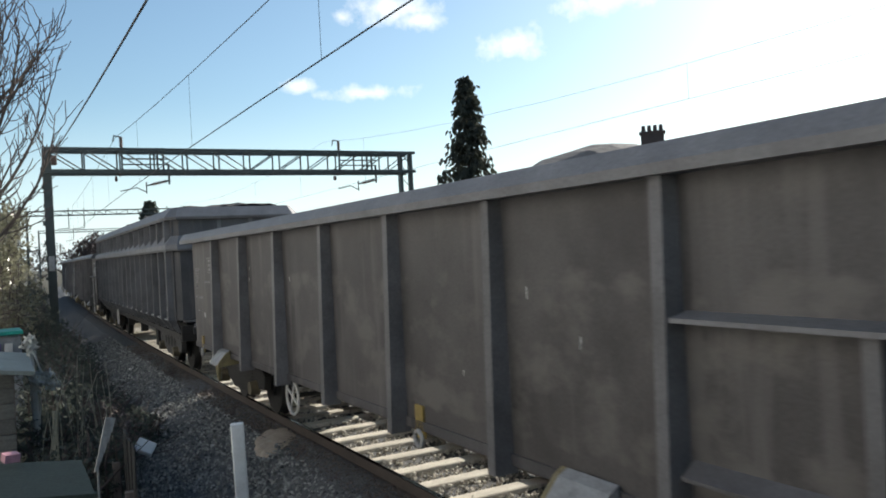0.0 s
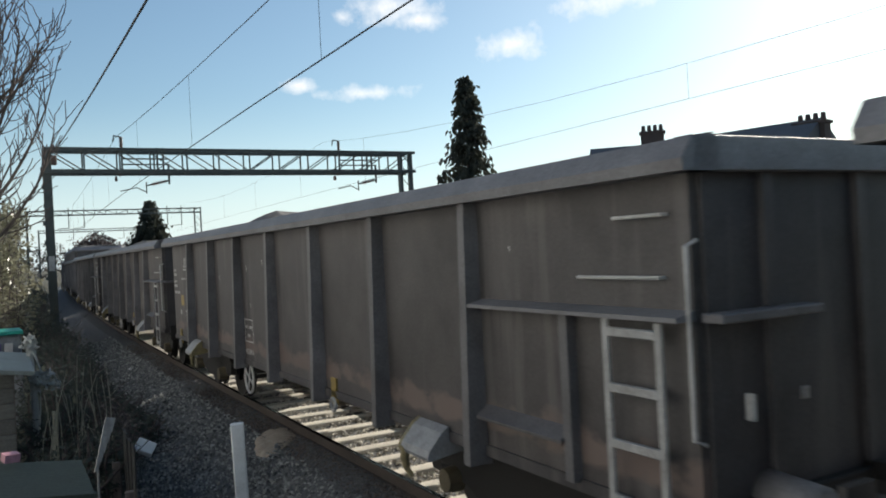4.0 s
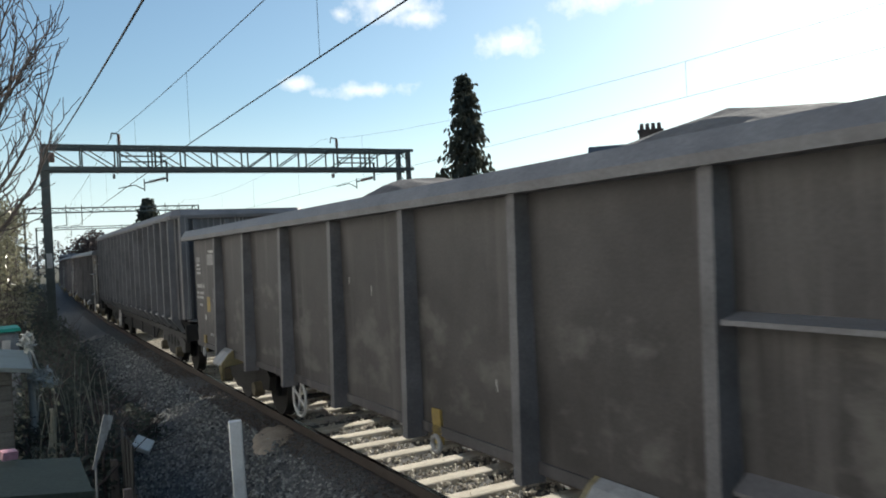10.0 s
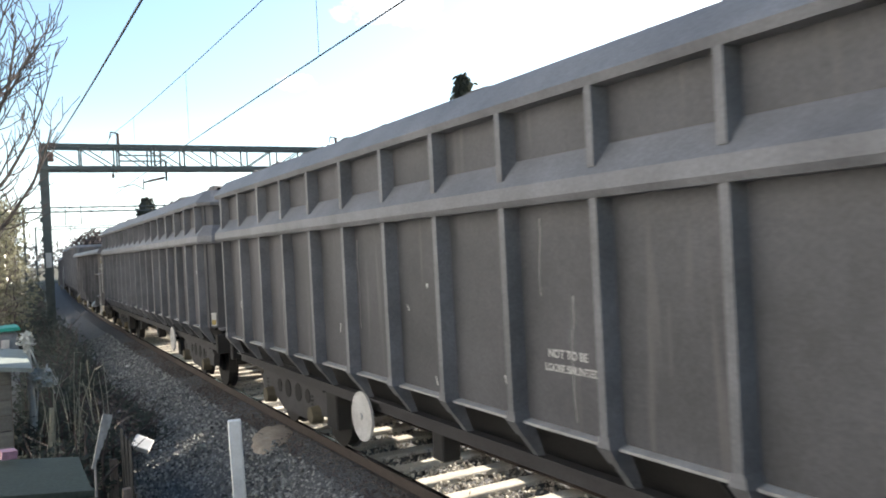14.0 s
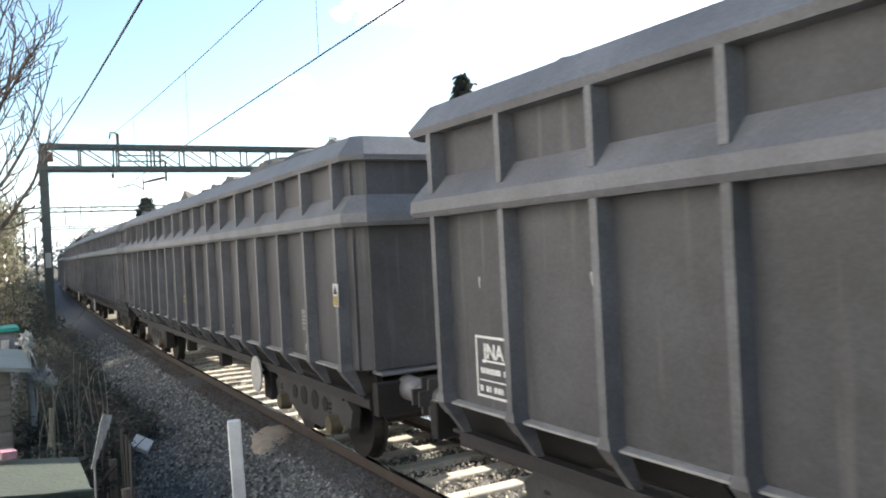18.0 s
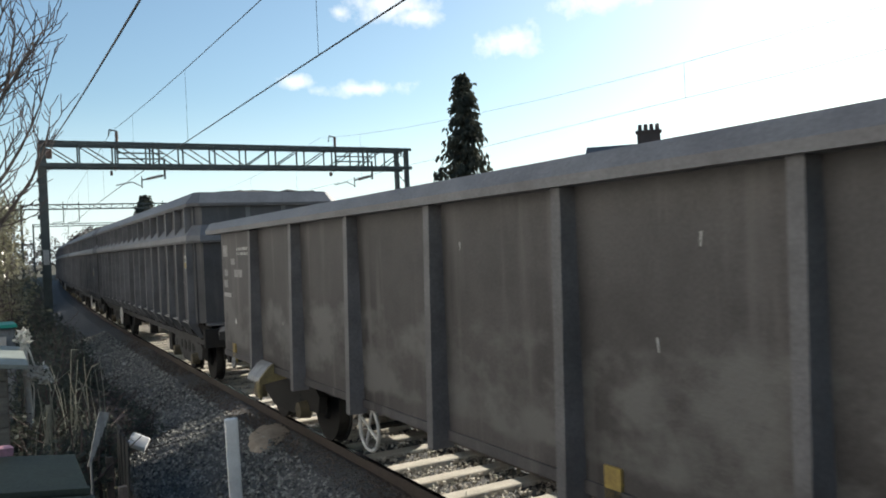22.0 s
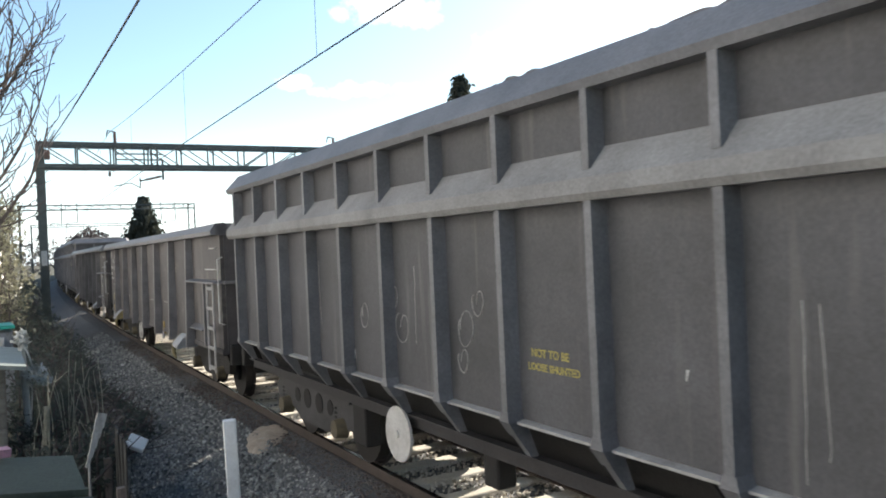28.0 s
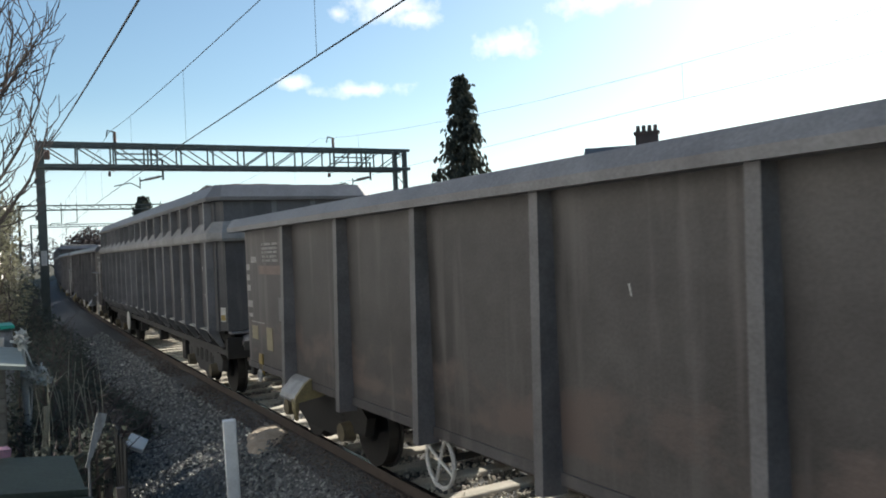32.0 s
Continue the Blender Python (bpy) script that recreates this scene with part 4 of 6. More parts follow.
# distance run by the train at each whole second
RUN = [0.0, 8.1, 16.13, 24.1, 31.97, 39.72, 47.34, 54.81, 62.15, 69.4, 76.6, 83.87, 91.21, 98.54, 105.8, 112.95, 119.97, 126.83,
       133.5, 139.97, 146.19, 152.11, 157.67, 162.9, 167.9, 172.72, 177.44, 182.09, 186.66, 191.13, 195.46, 199.59, 203.5]


def motions():
    for w, s0, kind in wagons:
        walk(w, [(float(t), line_pose(s0 + RUN[t])) for t in range(33)])

# ---- ground, ballast, track ----
def strip(name, lats, zs, s0, s1, step, mat, label, kind="structure", jitter=0.0, seed=1):
    bm = bmesh.new()
    rng = random.Random(seed)
    rows = []
    s = s0
    while s <= s1:
        rows.append([bm.verts.new(on_line(s, a, z) + Vector((0, 0, rng.uniform(-jitter, jitter)))) for a, z in zip(lats, zs)])
        s += step
    for a, b in zip(rows, rows[1:]):
        for i in range(len(lats) - 1):
            bm.faces.new((a[i], a[i + 1], b[i + 1], b[i]))
    return solid(name, bm, mat, label, name.replace("_", " "), "", kind)


bm = bmesh.new()
grid = [[bm.verts.new((x, y, -0.62)) for x in (-1500, -200, -40, 0, 60, 300, 1500)] for y in (-1500, -200, -20, 20, 80, 300, 1500)]
for a, b in zip(grid, grid[1:]):
    for i in range(6):
        bm.faces.new((a[i], a[i + 1], b[i + 1], b[i]))
solid("ground", bm, M_GROUND, "rough dark lineside ground with weeds", "ground", "", "structure")
strip("ballast_bed", (-3.1, -2.3, -1.6, -1.3, -0.86, -0.6, 0, 0.6, 1.2, 4.0, 7.5, 11.0), (-0.66, -0.42, -0.22, -0.11, -0.1, -0.22, -0.22, -0.22, -0.2, -0.3, -0.25, -0.6), -20, 260, 1.0, M_BALLAST, "grey stone ballast under the track", jitter=0.015)

RAIL_SECTION = [(-0.07, -0.16), (0.07, -0.16), (0.07, -0.145), (0.012, -0.125), (0.012, -0.04), (0.036, -0.03), (0.036, -0.002), (0.03, 0.0), (-0.03, 0.0), (-0.036, -0.002), (-0.036, -0.03), (-0.012, -0.04), (-0.012, -0.125), (-0.07, -0.145)]
for lat in (-0.7525, 0.7525):
    bm = bmesh.new()
    rows = []
    for k in range(0, 57):
        rows.append([bm.verts.new(on_line(-20 + 5 * k, lat + a, z)) for a, z in RAIL_SECTION])
    for a, b in zip(rows, rows[1:]):
        for i in range(len(RAIL_SECTION)):
            j = (i + 1) % len(RAIL_SECTION)
            bm.faces.new((a[i], a[j], b[j], b[i]))
    r = solid("rail", bm, M_RAIL, "rusty steel running rail with a polished head", "rail", "running rails", "structure")
    bm = bmesh.new()
    rows = [[bm.verts.new(on_line(-20 + 5 * k, lat + a, 0.003)) for a in (-0.027, 0.027)] for k in range(57)]
    for a, b in zip(rows, rows[1:]):
        bm.faces.new((a[0], a[1], b[1], b[0]))
    part("rail_head", bm, M_RAILTOP, r, "polished bright rail head")

bm = bmesh.new()
loft(bm, [(-0.13, -0.16), (0.13, -0.16), (0.105, 0.0), (-0.105, 0.0)], -1.25, 1.25)
bmesh.ops.bevel(bm, geom=list(bm.edges), offset=0.012, segments=1, affect="EDGES")
SLEEPER = mesh_of("sleeper", bm, M_SLEEPER)
for k in range(130):
    ob = new("sleeper", SLEEPER)
    s = -4 + k * 0.65
    ob.matrix_basis = line_pose(s, 0, -0.165) @ pose(0, 0, 0, 0, 0, 90 + random.uniform(-0.6, 0.6))
    tagged(ob, "pale concrete sleeper set in the ballast", "sleeper", "sleepers of the track")


# ---- overhead line ----
def gantry(s, lat0, lat1, z0, z1, name="line_gantry", bays=16, arms=(), thick=1.0, drops=()):
    """A lattice portal over the tracks."""
    g = thing(name, "grey-green lattice steel gantry spanning the tracks", "gantry", "gantries", at=line_pose(s))
    y0, y1 = -lat0, -lat1
    posts = (y0, y1 + 0.42, y1 - 0.08)
    for y in posts:
        bm = bmesh.new()
        wide = (0.15 if y == y0 else 0.06) * thick
        box(bm, -0.15, 0.15, y - wide, y - wide + 0.02, -0.62, z1 + 0.05)
        box(bm, -0.15, 0.15, y + wide - 0.02, y + wide, -0.62, z1 + 0.05)
        box(bm, -0.15, -0.13, y - wide + 0.02, y + wide - 0.02, -0.62, z1)
        mast = part("mast", bm, M_GANTRY, g, "steel mast")
        if y == y0 and thick == 1.0:
            bm = bmesh.new()
            box(bm, -0.165, -0.152, y - 0.1, y + 0.1, 2.3, 2.85)
            part("mast_plate", bm, M_WHITE, mast, "white plate on the mast")
            for k in range(9):
                bm = bmesh.new()
                zb = 0.6 + 0.68 * k
                box(bm, -0.2, 0.2, y + wide - 0.01, y + wide + 0.03 + 0.02 * (k % 3), zb, zb + 0.12 + 0.05 * (k % 2), 0.008)
                part("step_iron", bm, M_GANTRY, mast)
            bm = bmesh.new()
            box(bm, -0.3, -0.16, y - 0.34, y - 0.14, z0 + 0.25, z0 + 0.62, 0.03)
            part("clamp_box", bm, M_INSUL, mast)
    for k in range(int((z1 + 0.6) / 0.55)):
        za = z1 - 0.55 * k
        bm = bmesh.new()
        tube(bm, (-0.14, posts[1], za), (-0.14, posts[2], za - 0.55), 0.018, seg=5)
        part("brace", bm, M_GANTRY, g)
    deep = 0.5 if thick == 1.0 else 0.22
    for x in (-deep, deep):
        for z in (z0, z1):
            bm = bmesh.new()
            low = 0.07 if z == z0 else 0.06
            box(bm, x - 0.05 * thick, x + 0.05 * thick, y1 - 0.1, y0 + 0.1, z - low * thick, z + low * thick)
            part("chord", bm, M_GANTRY, g)
    for k in range(bays + 1):
        bm = bmesh.new()
        y = y0 + (y1 - y0) * k / bays
        for z in (z0, z1):
            box(bm, -deep, deep, y - 0.025 * thick, y + 0.025 * thick, z - 0.02, z + 0.02)
        part("cross_tie", bm, M_GANTRY, g)
    for x in (-deep, deep):
        for k in range(bays):
            a = y0 + (y1 - y0) * k / bays
            b = y0 + (y1 - y0) * (k + 1) / bays
            bm = bmesh.new()
            box(bm, x - 0.02, x + 0.02, a - 0.028 * thick, a + 0.028 * thick, z0, z1)
            if k < bays / 2:
                tube(bm, (x, a, z1), (x, b, z0), 0.025 * thick, seg=5)
            else:
                tube(bm, (x, a, z0), (x, b, z1), 0.025 * thick, seg=5)
            part("lattice_bar", bm, M_GANTRY, g)
    for lat in drops:
        y = -lat
        bm = bmesh.new()
        tube(bm, (-0.3, y, z1 + 0.2), (-0.3, y, z0 - 1.0), 0.035, seg=6)
        tube(bm, (-0.3, y, z0 - 1.0), (-0.3, y + 0.75, z0 - 1.05), 0.025, seg=6)
        tube(bm, (-0.3, y + 0.75, z0 - 1.05), (-0.3, y + 0.85, z0 - 1.25), 0.02, seg=6)
        part("drop_arm", bm, M_GANTRY, g)
    for lat in arms:
        y = -lat
        # the small frame that holds the register arm
        for yy in (y, y - 1.3, y - 1.52):
            bm = bmesh.new()
            box(bm, -0.36, -0.28, yy - 0.03, yy + 0.03, z0 - 0.05, z1 + 0.1)
            part("frame_post", bm, M_GANTRY, g)
        for zz in (z0 + 0.28, z0 + 0.5):
            bm = bmesh.new()
            box(bm, -0.35, -0.29, y - 1.75, y, zz - 0.025, zz + 0.025)
            part("frame_bar", bm, M_GANTRY, g)
        bm = bmesh.new()
        tube(bm, (-0.3, y, z1), (-0.3, y, z1 + 0.5), 0.05, seg=8)
        tube(bm, (-0.3, y, z1 + 0.5), (-0.3, y + 0.25, z1 + 0.55), 0.025, seg=6)
        tube(bm, (-0.3, y + 0.25, z1 + 0.55), (-0.3, y + 0.3, z1 + 0.3), 0.025, seg=6)
        part("top_bracket", bm, M_GANTRY, g)
        bm = bmesh.new()
        turned(bm, (-0.3, y, z1 + 0.1), (-0.3, y, z1 + 0.5), 6, 0.052, 0.08)
        part("insulator", bm, M_INSUL, g, "brown ribbed insulator")
        bm = bmesh.new()
        box(bm, -0.32, -0.26, y - 1.75, y - 1.68, z0 - 0.5, z0 + 0.3)
        tube(bm, (-0.3, y - 1.7, z0 - 0.35), (-0.3, y - 0.85, z0 - 0.55), 0.03, seg=6)
        tube(bm, (-0.3, y - 0.85, z0 - 0.4), (-0.3, y - 0.85, z0 - 0.85), 0.025, seg=6)
        tube(bm, (-0.3, y - 0.85, z0 - 0.8), (-0.3, y - 0.5, z0 - 0.62), 0.02, seg=6)
        tube(bm, (-0.3, y - 0.5, z0 - 0.62), (-0.3, y + 0.1, z0 - 0.75), 0.02, seg=6)
        part("register_arm", bm, M_GANTRY, g)
        bm = bmesh.new()
        turned(bm, (-0.3, y - 1.62, z0 - 0.366), (-0.3, y - 1.04, z0 - 0.505), 7, 0.036, 0.075)
        part("insulator", bm, M_INSUL, g, "brown ribbed insulator")
        bm = bmesh.new()
        tube(bm, (-0.3, y + 0.1, z0), (-0.3, y + 0.1, z0 - 0.2), 0.02, seg=6)
        tube(bm, (-0.3, y + 0.2, z0 - 0.28), (-0.3, y + 0.28, z0 - 0.28), 0.1, seg=12)
        part("hanging_pulley", bm, M_INSUL, g)
    return g


gantry(33.0, -2.9, 12.1, 5.98, 6.82, bays=12, arms=(-0.3, 8.6))
gantry(68.0, -3.8, 9.0, 6.45, 6.8, bays=16, arms=(), thick=0.55, drops=(-0.9, 0.2, 6.4, 7.5))
gantry(112.0, -4.0, 10.0, 6.9, 7.2, bays=14, arms=(), thick=0.6, drops=(0.0, 6.0))


def wire(name, pts, r, label, group="overhead wires"):
    bm = bmesh.new()
    rows = []
    for i, p in enumerate(pts):
        d = (pts[min(i + 1, len(pts) - 1)] - pts[max(i - 1, 0)]).normalized()
        u = d.cross(Vector((0, 0, 1))).normalized()
        w = d.cross(u)
        rows.append([bm.verts.new(p + (u * math.cos(t) + w * math.sin(t)) * r) for t in (2 * math.pi * k / 6 for k in range(6))])
    for a, b in zip(rows, rows[1:]):
        for k in range(6):
            bm.faces.new((a[k], a[(k + 1) % 6], b[(k + 1) % 6], b[k]))
    return solid(name, bm, M_WIRE, label, "wire", group)


def span_pts(s0, s1, lat, z0, z1, sag, n=12, lat1=None):
    lat1 = lat if lat1 is None else lat1
    return [on_line(s0 + (s1 - s0) * k / n, lat + (lat1 - lat) * k / n, z0 + (z1 - z0) * k / n - sag * 4 * (k / n) * (1 - k / n)) for k in range(n + 1)]


for lat, zc, zm, sag, first, fat in ((-0.48, 5.0, 7.32, 0.97, -27, 1.0), (8.0, 5.17, 7.3, 2.08, -17, 0.5)):
    for s0, s1 in ((first, 33), (33, 68), (68, 112)):
        low = sag * ((s1 - s0) / 60) ** 2
        wire("contact_wire", span_pts(s0, s1, lat, zc, zc, 0.0), 0.0105 * fat, "thin dark contact wire over the track")
        cat = wire("catenary_wire", span_pts(s0, s1, lat, zm, zm, low), 0.0085 * fat, "thin dark catenary wire over the track")
        s = s0 + 3.4
        while s < s1 - 2:
            u = (s - s0) / (s1 - s0)
            bm = bmesh.new()
            tube(bm, on_line(s, lat, zc), on_line(s, lat, zm - low * 4 * u * (1 - u)), 0.004, seg=4)
            part("dropper", bm, M_WIRE, cat)
            s += 8.4
wire("feeder_wire", span_pts(-33, 33, -2.64, 6.75, 6.75, 1.25, 16), 0.018, "thick dark feeder wire along the masts")


# ---- trees, hedge and houses ----
def leaf_cloud(bm, centre, radius, count, size, rng, squash=1.0, droop=0.0):
    c = Vector(centre)
    for _ in range(count):
        d = Vector((rng.gauss(0, 1), rng.gauss(0, 1), rng.gauss(0, 1) * squash))
        p = c + d.normalized() * radius * rng.random() ** 0.5 if d.length else c
        u = Vector((rng.gauss(0, 1), rng.gauss(0, 1), rng.gauss(0, 0.6) - droop)).normalized()
        w = u.cross(Vector((rng.gauss(0, 1), rng.gauss(0, 1), rng.gauss(0, 1)))).normalized()
        k = size * rng.uniform(0.6, 1.4)
        q = [bm.verts.new(p + u * k), bm.verts.new(p + w * k * 0.4), bm.verts.new(p - u * k), bm.verts.new(p - w * k * 0.4)]
        bm.faces.new(q)


def conifer(base, height, spread, seed, label, full=0.8, grain=1.0):
    rng = random.Random(seed)
    t = thing("conifer_tree", label, "tree", at=pose(*base))
    bm = bmesh.new()
    tube(bm, (0, 0, 0), (0, 0, height * 0.97), 0.16, 0.02, 8)
    part("trunk", bm, M_BARK, t)
    bm = bmesh.new()
    n = 260
    for k in range(n):
        u = k / n
        z = height * (0.08 + 0.92 * u)
        reach = spread * (1 - u) ** full * rng.uniform(0.55, 1.1) + 0.06
        a = rng.uniform(0, 2 * math.pi)
        out = Vector((math.cos(a), math.sin(a), 0))
        elbow = out * reach * 0.6 + Vector((0, 0, z + reach * 0.12))
        tip = out * reach + Vector((0, 0, z - reach * rng.uniform(0.15, 0.4)))
        hose(bm, [(0, 0, z), elbow, tip], 0.02, 0.006, 4)
        for j in range(16):
            f = rng.uniform(0.12, 1.0)
            p = Vector((0, 0, z)).lerp(elbow, f / 0.6) if f < 0.6 else elbow.lerp(tip, (f - 0.6) / 0.4)
            p = p + Vector((rng.gauss(0, 0.09), rng.gauss(0, 0.09), rng.gauss(0, 0.05))) * grain
            fall = rng.uniform(0.22, 0.5) * grain * (0.45 + 0.55 * (1 - u))
            end = p + out * rng.uniform(0.0, 0.14) * grain + Vector((rng.gauss(0, 0.05), rng.gauss(0, 0.05), -fall))
            for _ in range(2):
                w = Vector((rng.gauss(0, 1), rng.gauss(0, 1), rng.gauss(0, 0.3))).normalized() * 0.075 * grain
                m = p.lerp(end, 0.4)
                bm.faces.new([bm.verts.new(p), bm.verts.new(m + w), bm.verts.new(end), bm.verts.new(m - w)])
    part("crown", bm, M_CONIFER, t)
    return t


def polar(heading, dist, z=0.0):
    return (dist * math.sin(radians(heading)), dist * math.cos(radians(heading)), z)


conifer(polar(31.5, 30.0, -0.6), 9.4, 2.15, 3, "tall dark narrow conifer with drooping tips", 0.72)
conifer(polar(9.25, 72.0, -0.6), 8.25, 4.1, 4, "dark bushy conifer beyond the line", 0.85, 1.6)


def hedge_mass(name, blobs, mat, label, seed, leaf=0.09):
    rng = random.Random(seed)
    bm = bmesh.new()
    for c, r, n in blobs:
        leaf_cloud(bm, c, r, n, leaf, rng)
    return solid(name, bm, mat, label, "hedge", "", "stuff")


# distant bare woods
hedge_mass("lineside_scrub", [(polar(4.7 + 0.32 * k, 96 + 2 * (k % 3), 3.4 + 1.4 * math.sin(k * 0.45)), 1.5, 330) for k in range(8)], M_TWIG, "dense bare brown scrub beside the far line", 16, 0.22)
hedge_mass("far_trees", [(polar(1.5 + 1.6 * k, 150 + 10 * (k % 3), 2.6 + 1.5 * math.sin(k * 2.1)), 3.6, 420) for k in range(9)], M_FARWOOD, "distant bare trees at the bend of the line", 6, 0.4)


def house(heading, dist, ridge, x0, x1, label, turn=0):
    h = thing("house", label, "house", at=pose(*polar(heading, dist, -0.6), 0, 0, -heading - turn))
    bm = bmesh.new()
    box(bm, x0, x1, 0, 8, 0, ridge - 2.6)
    part("wall", bm, M_BRICK, h)
    bm = bmesh.new()
    loft_pts = [(-0.4, ridge - 2.7), (8.4, ridge - 2.7), (4, ridge)]
    loft(bm, loft_pts, x0 - 0.2, x1 + 0.2)
    part("roof", bm, M_SLATE, h)
    return h


def chimney(h, x, y, z, wide, pots):
    bm = bmesh.new()
    box(bm, x - wide / 2, x + wide / 2, y - 0.3, y + 0.3, z - 1.5, z)
    box(bm, x - wide / 2 - 0.08, x + wide / 2 + 0.08, y - 0.38, y + 0.38, z, z + 0.14)
    c = part("chimney", bm, M_BRICK, h, "dark brick chimney stack")
    for k in range(pots):
        bm = bmesh.new()
        u = x + (k - (pots - 1) / 2) * wide / pots
        tube(bm, (u, y, z + 0.14), (u, y, z + 0.5), 0.13, 0.1, 10)
        part("chimney_pot", bm, M_BRICK, c)


h1 = house(45.1, 42.0, 8.2, -3.75, 3.75, "dark brick house behind the railway")
chimney(h1, -0.5, 4, 8.75, 1.25, 4)
h2 = house(50.5, 36.0, 7.9, -6.2, 1.3, "second dark brick house behind the railway", 28)
chimney(h2, 1.05, 4, 7.62, 1.35, 4)
# unseen walls added behind the camera: pale to bounce sunlight, dark to block it
bm = bmesh.new()
box(bm, -7.4, -7.0, -3.4, 48, -0.62, 10.0)
bm2 = bmesh.new()
box(bm2, -7.4, -7.0, 48.0, 110, -0.62, 7.0)
solid("wall_far", bm2, M_DARKWALL, "unseen plain dark wall added to keep the far wagons dim", "wall", "", "structure")
solid("wall_back", bm, M_BOUNCEWALL, "unseen plain pale wall added to bounce sunlight onto the train", "wall", "", "structure")
bm = bmesh.new()
box(bm, -7.0, 1.8, -3.4, -3.0, -0.62, 2.3)
solid("wall_side", bm, M_DARKWALL, "unseen low dark wall added to block light from behind", "wall", "", "structure")

M_DARKFENCE = material("dark_brown_board", (0.044, 0.043, 0.042), 0.85, 0.0, (0.023, 0.023, 0.022), 3, 40, 0.9, 0.3, stretch=(8, 8, 0.6), per_object=0.12)

# ---- the lineside in front of the camera ----
def bare_tree(base, seed, high, starts, label):
    """A leafless tree: sweeping limbs that carry upswept twigs."""
    rng = random.Random(seed)
    t = thing("bare_tree", label, "tree", at=pose(*base))
    twigs = bmesh.new()

    def sweep(bm, p, d, length, n, r0, r1, lift, wild):
        path = [p]
        for k in range(n):
            d = (d + Vector((rng.gauss(0, wild), rng.gauss(0, wild), lift + rng.gauss(0, wild)))).normalized()
            q = p + d * length / n
            tube(bm, p, q, r0 + (r1 - r0) * k / n, r0 + (r1 - r0) * (k + 1) / n, 5)
            p = q
            path.append((p, d, k / n))
        return path[1:]

    bm = bmesh.new()
    tube(bm, (0, 0, -0.05), (0.06, 0, high * 0.55), 0.11, 0.085, 10)
    tube(bm, (0.06, 0, high * 0.55), (0.0, 0.05, high), 0.085, 0.05, 10)
    trunk = part("trunk", bm, M_BARK, t)
    for z, dx, dy, dz, length in starts:
        bm = bmesh.new()
        limb = sweep(bm, Vector((0.03, 0, z)), Vector((dx, dy, dz)).normalized(), length, 11, 0.042, 0.009, 0.1, 0.07)
        part("limb", bm, M_BARK, trunk)
        for p, d, u in limb[2:]:
            for _ in range(2):
                side = d.cross(Vector((rng.gauss(0, 1), rng.gauss(0, 1), rng.gauss(0, 0.5)))).normalized()
                child = sweep(twigs, p, (d * 0.8 + side * rng.uniform(0.35, 0.8)).normalized(), rng.uniform(0.35, 0.8) * (1.15 - 0.5 * u), 7, 0.012 * (1.1 - 0.5 * u), 0.006, 0.15, 0.11)
                for p2, d2, u2 in child[1:]:
                    if rng.random() < 0.42:
                        s2 = d2.cross(Vector((rng.gauss(0, 1), rng.gauss(0, 1), rng.gauss(0, 0.5)))).normalized()
                        sweep(twigs, p2, (d2 * 0.8 + s2 * rng.uniform(0.4, 0.9)).normalized(), rng.uniform(0.12, 0.38), 4, 0.0065, 0.005, 0.18, 0.12)
    part("crown", twigs, M_TWIG, t, "bare purple-brown twigs")
    return t


bare_tree((-0.95, 12.3, -0.62), 11, 4.6, [(3.0, 1, 0.1, 0.55, 3.2), (3.6, 1, -0.1, 0.75, 3.0), (4.0, 0.8, 0.3, 0.9, 2.8), (3.3, 0.9, -0.4, 0.9, 2.8), (4.3, 0.5, -0.1, 1, 2.6),
          (4.4, -0.5, 0.2, 1, 2.4), (3.9, -0.8, -0.3, 0.7, 2.4), (2.7, 0.95, 0.25, 0.5, 2.9), (4.5, 0.75, 0.2, 0.8, 2.6), (4.1, 0.9, -0.3, 0.55, 2.6), (4.6, 0.3, 0.3, 1, 2.4)], "bare leafless garden tree with upswept twigs")
bare_tree((-1.3, 15.2, -0.62), 17, 4.4, [(2.6, 1, 0.1, 0.5, 3.3), (3.4, 0.9, -0.2, 0.7, 2.9), (4.0, 0.5, 0.4, 1, 2.8), (3.7, -0.7, 0.1, 0.8, 2.4)], "second bare leafless tree beside the hut")


def leaf_mass(name, blobs, mat, label, seed, leaf):
    """A bush as leaves and a few stems."""
    rng = random.Random(seed)
    b = thing(name, label, "bush")
    bm = bmesh.new()
    for c, r, n in blobs:
        leaf_cloud(bm, c, r, n, leaf, rng)
    part("leaves", bm, mat, b)
    bm = bmesh.new()
    for c, r, n in blobs:
        for _ in range(5):
            p = Vector(c) + Vector((rng.uniform(-r, r) * 0.6, rng.uniform(-r, r) * 0.6, 0))
            q = p + Vector((rng.gauss(0, 0.3), rng.gauss(0, 0.3), r * rng.uniform(0.6, 1.15)))
            tube(bm, (p.x, p.y, -0.7), p, 0.02, 0.015, 5)
            tube(bm, p, q, 0.015, 0.004, 5)
    part("undergrowth", bm, M_TWIG, b)
    return b


rng = random.Random(21)
# the ivy-grown hedge by the gantry mast, low sun on its leaves
leaf_mass("ivy_hedge", [((0.25 + 0.25 * math.sin(k * 2.3), 25.0 + k * 0.55, 1.0 + (k % 5) * 0.75), 0.85 - 0.06 * (k % 5), 420) for k in range(22)], M_IVY, "tall sunlit ivy hedge beside the gantry mast", 5, 0.07)
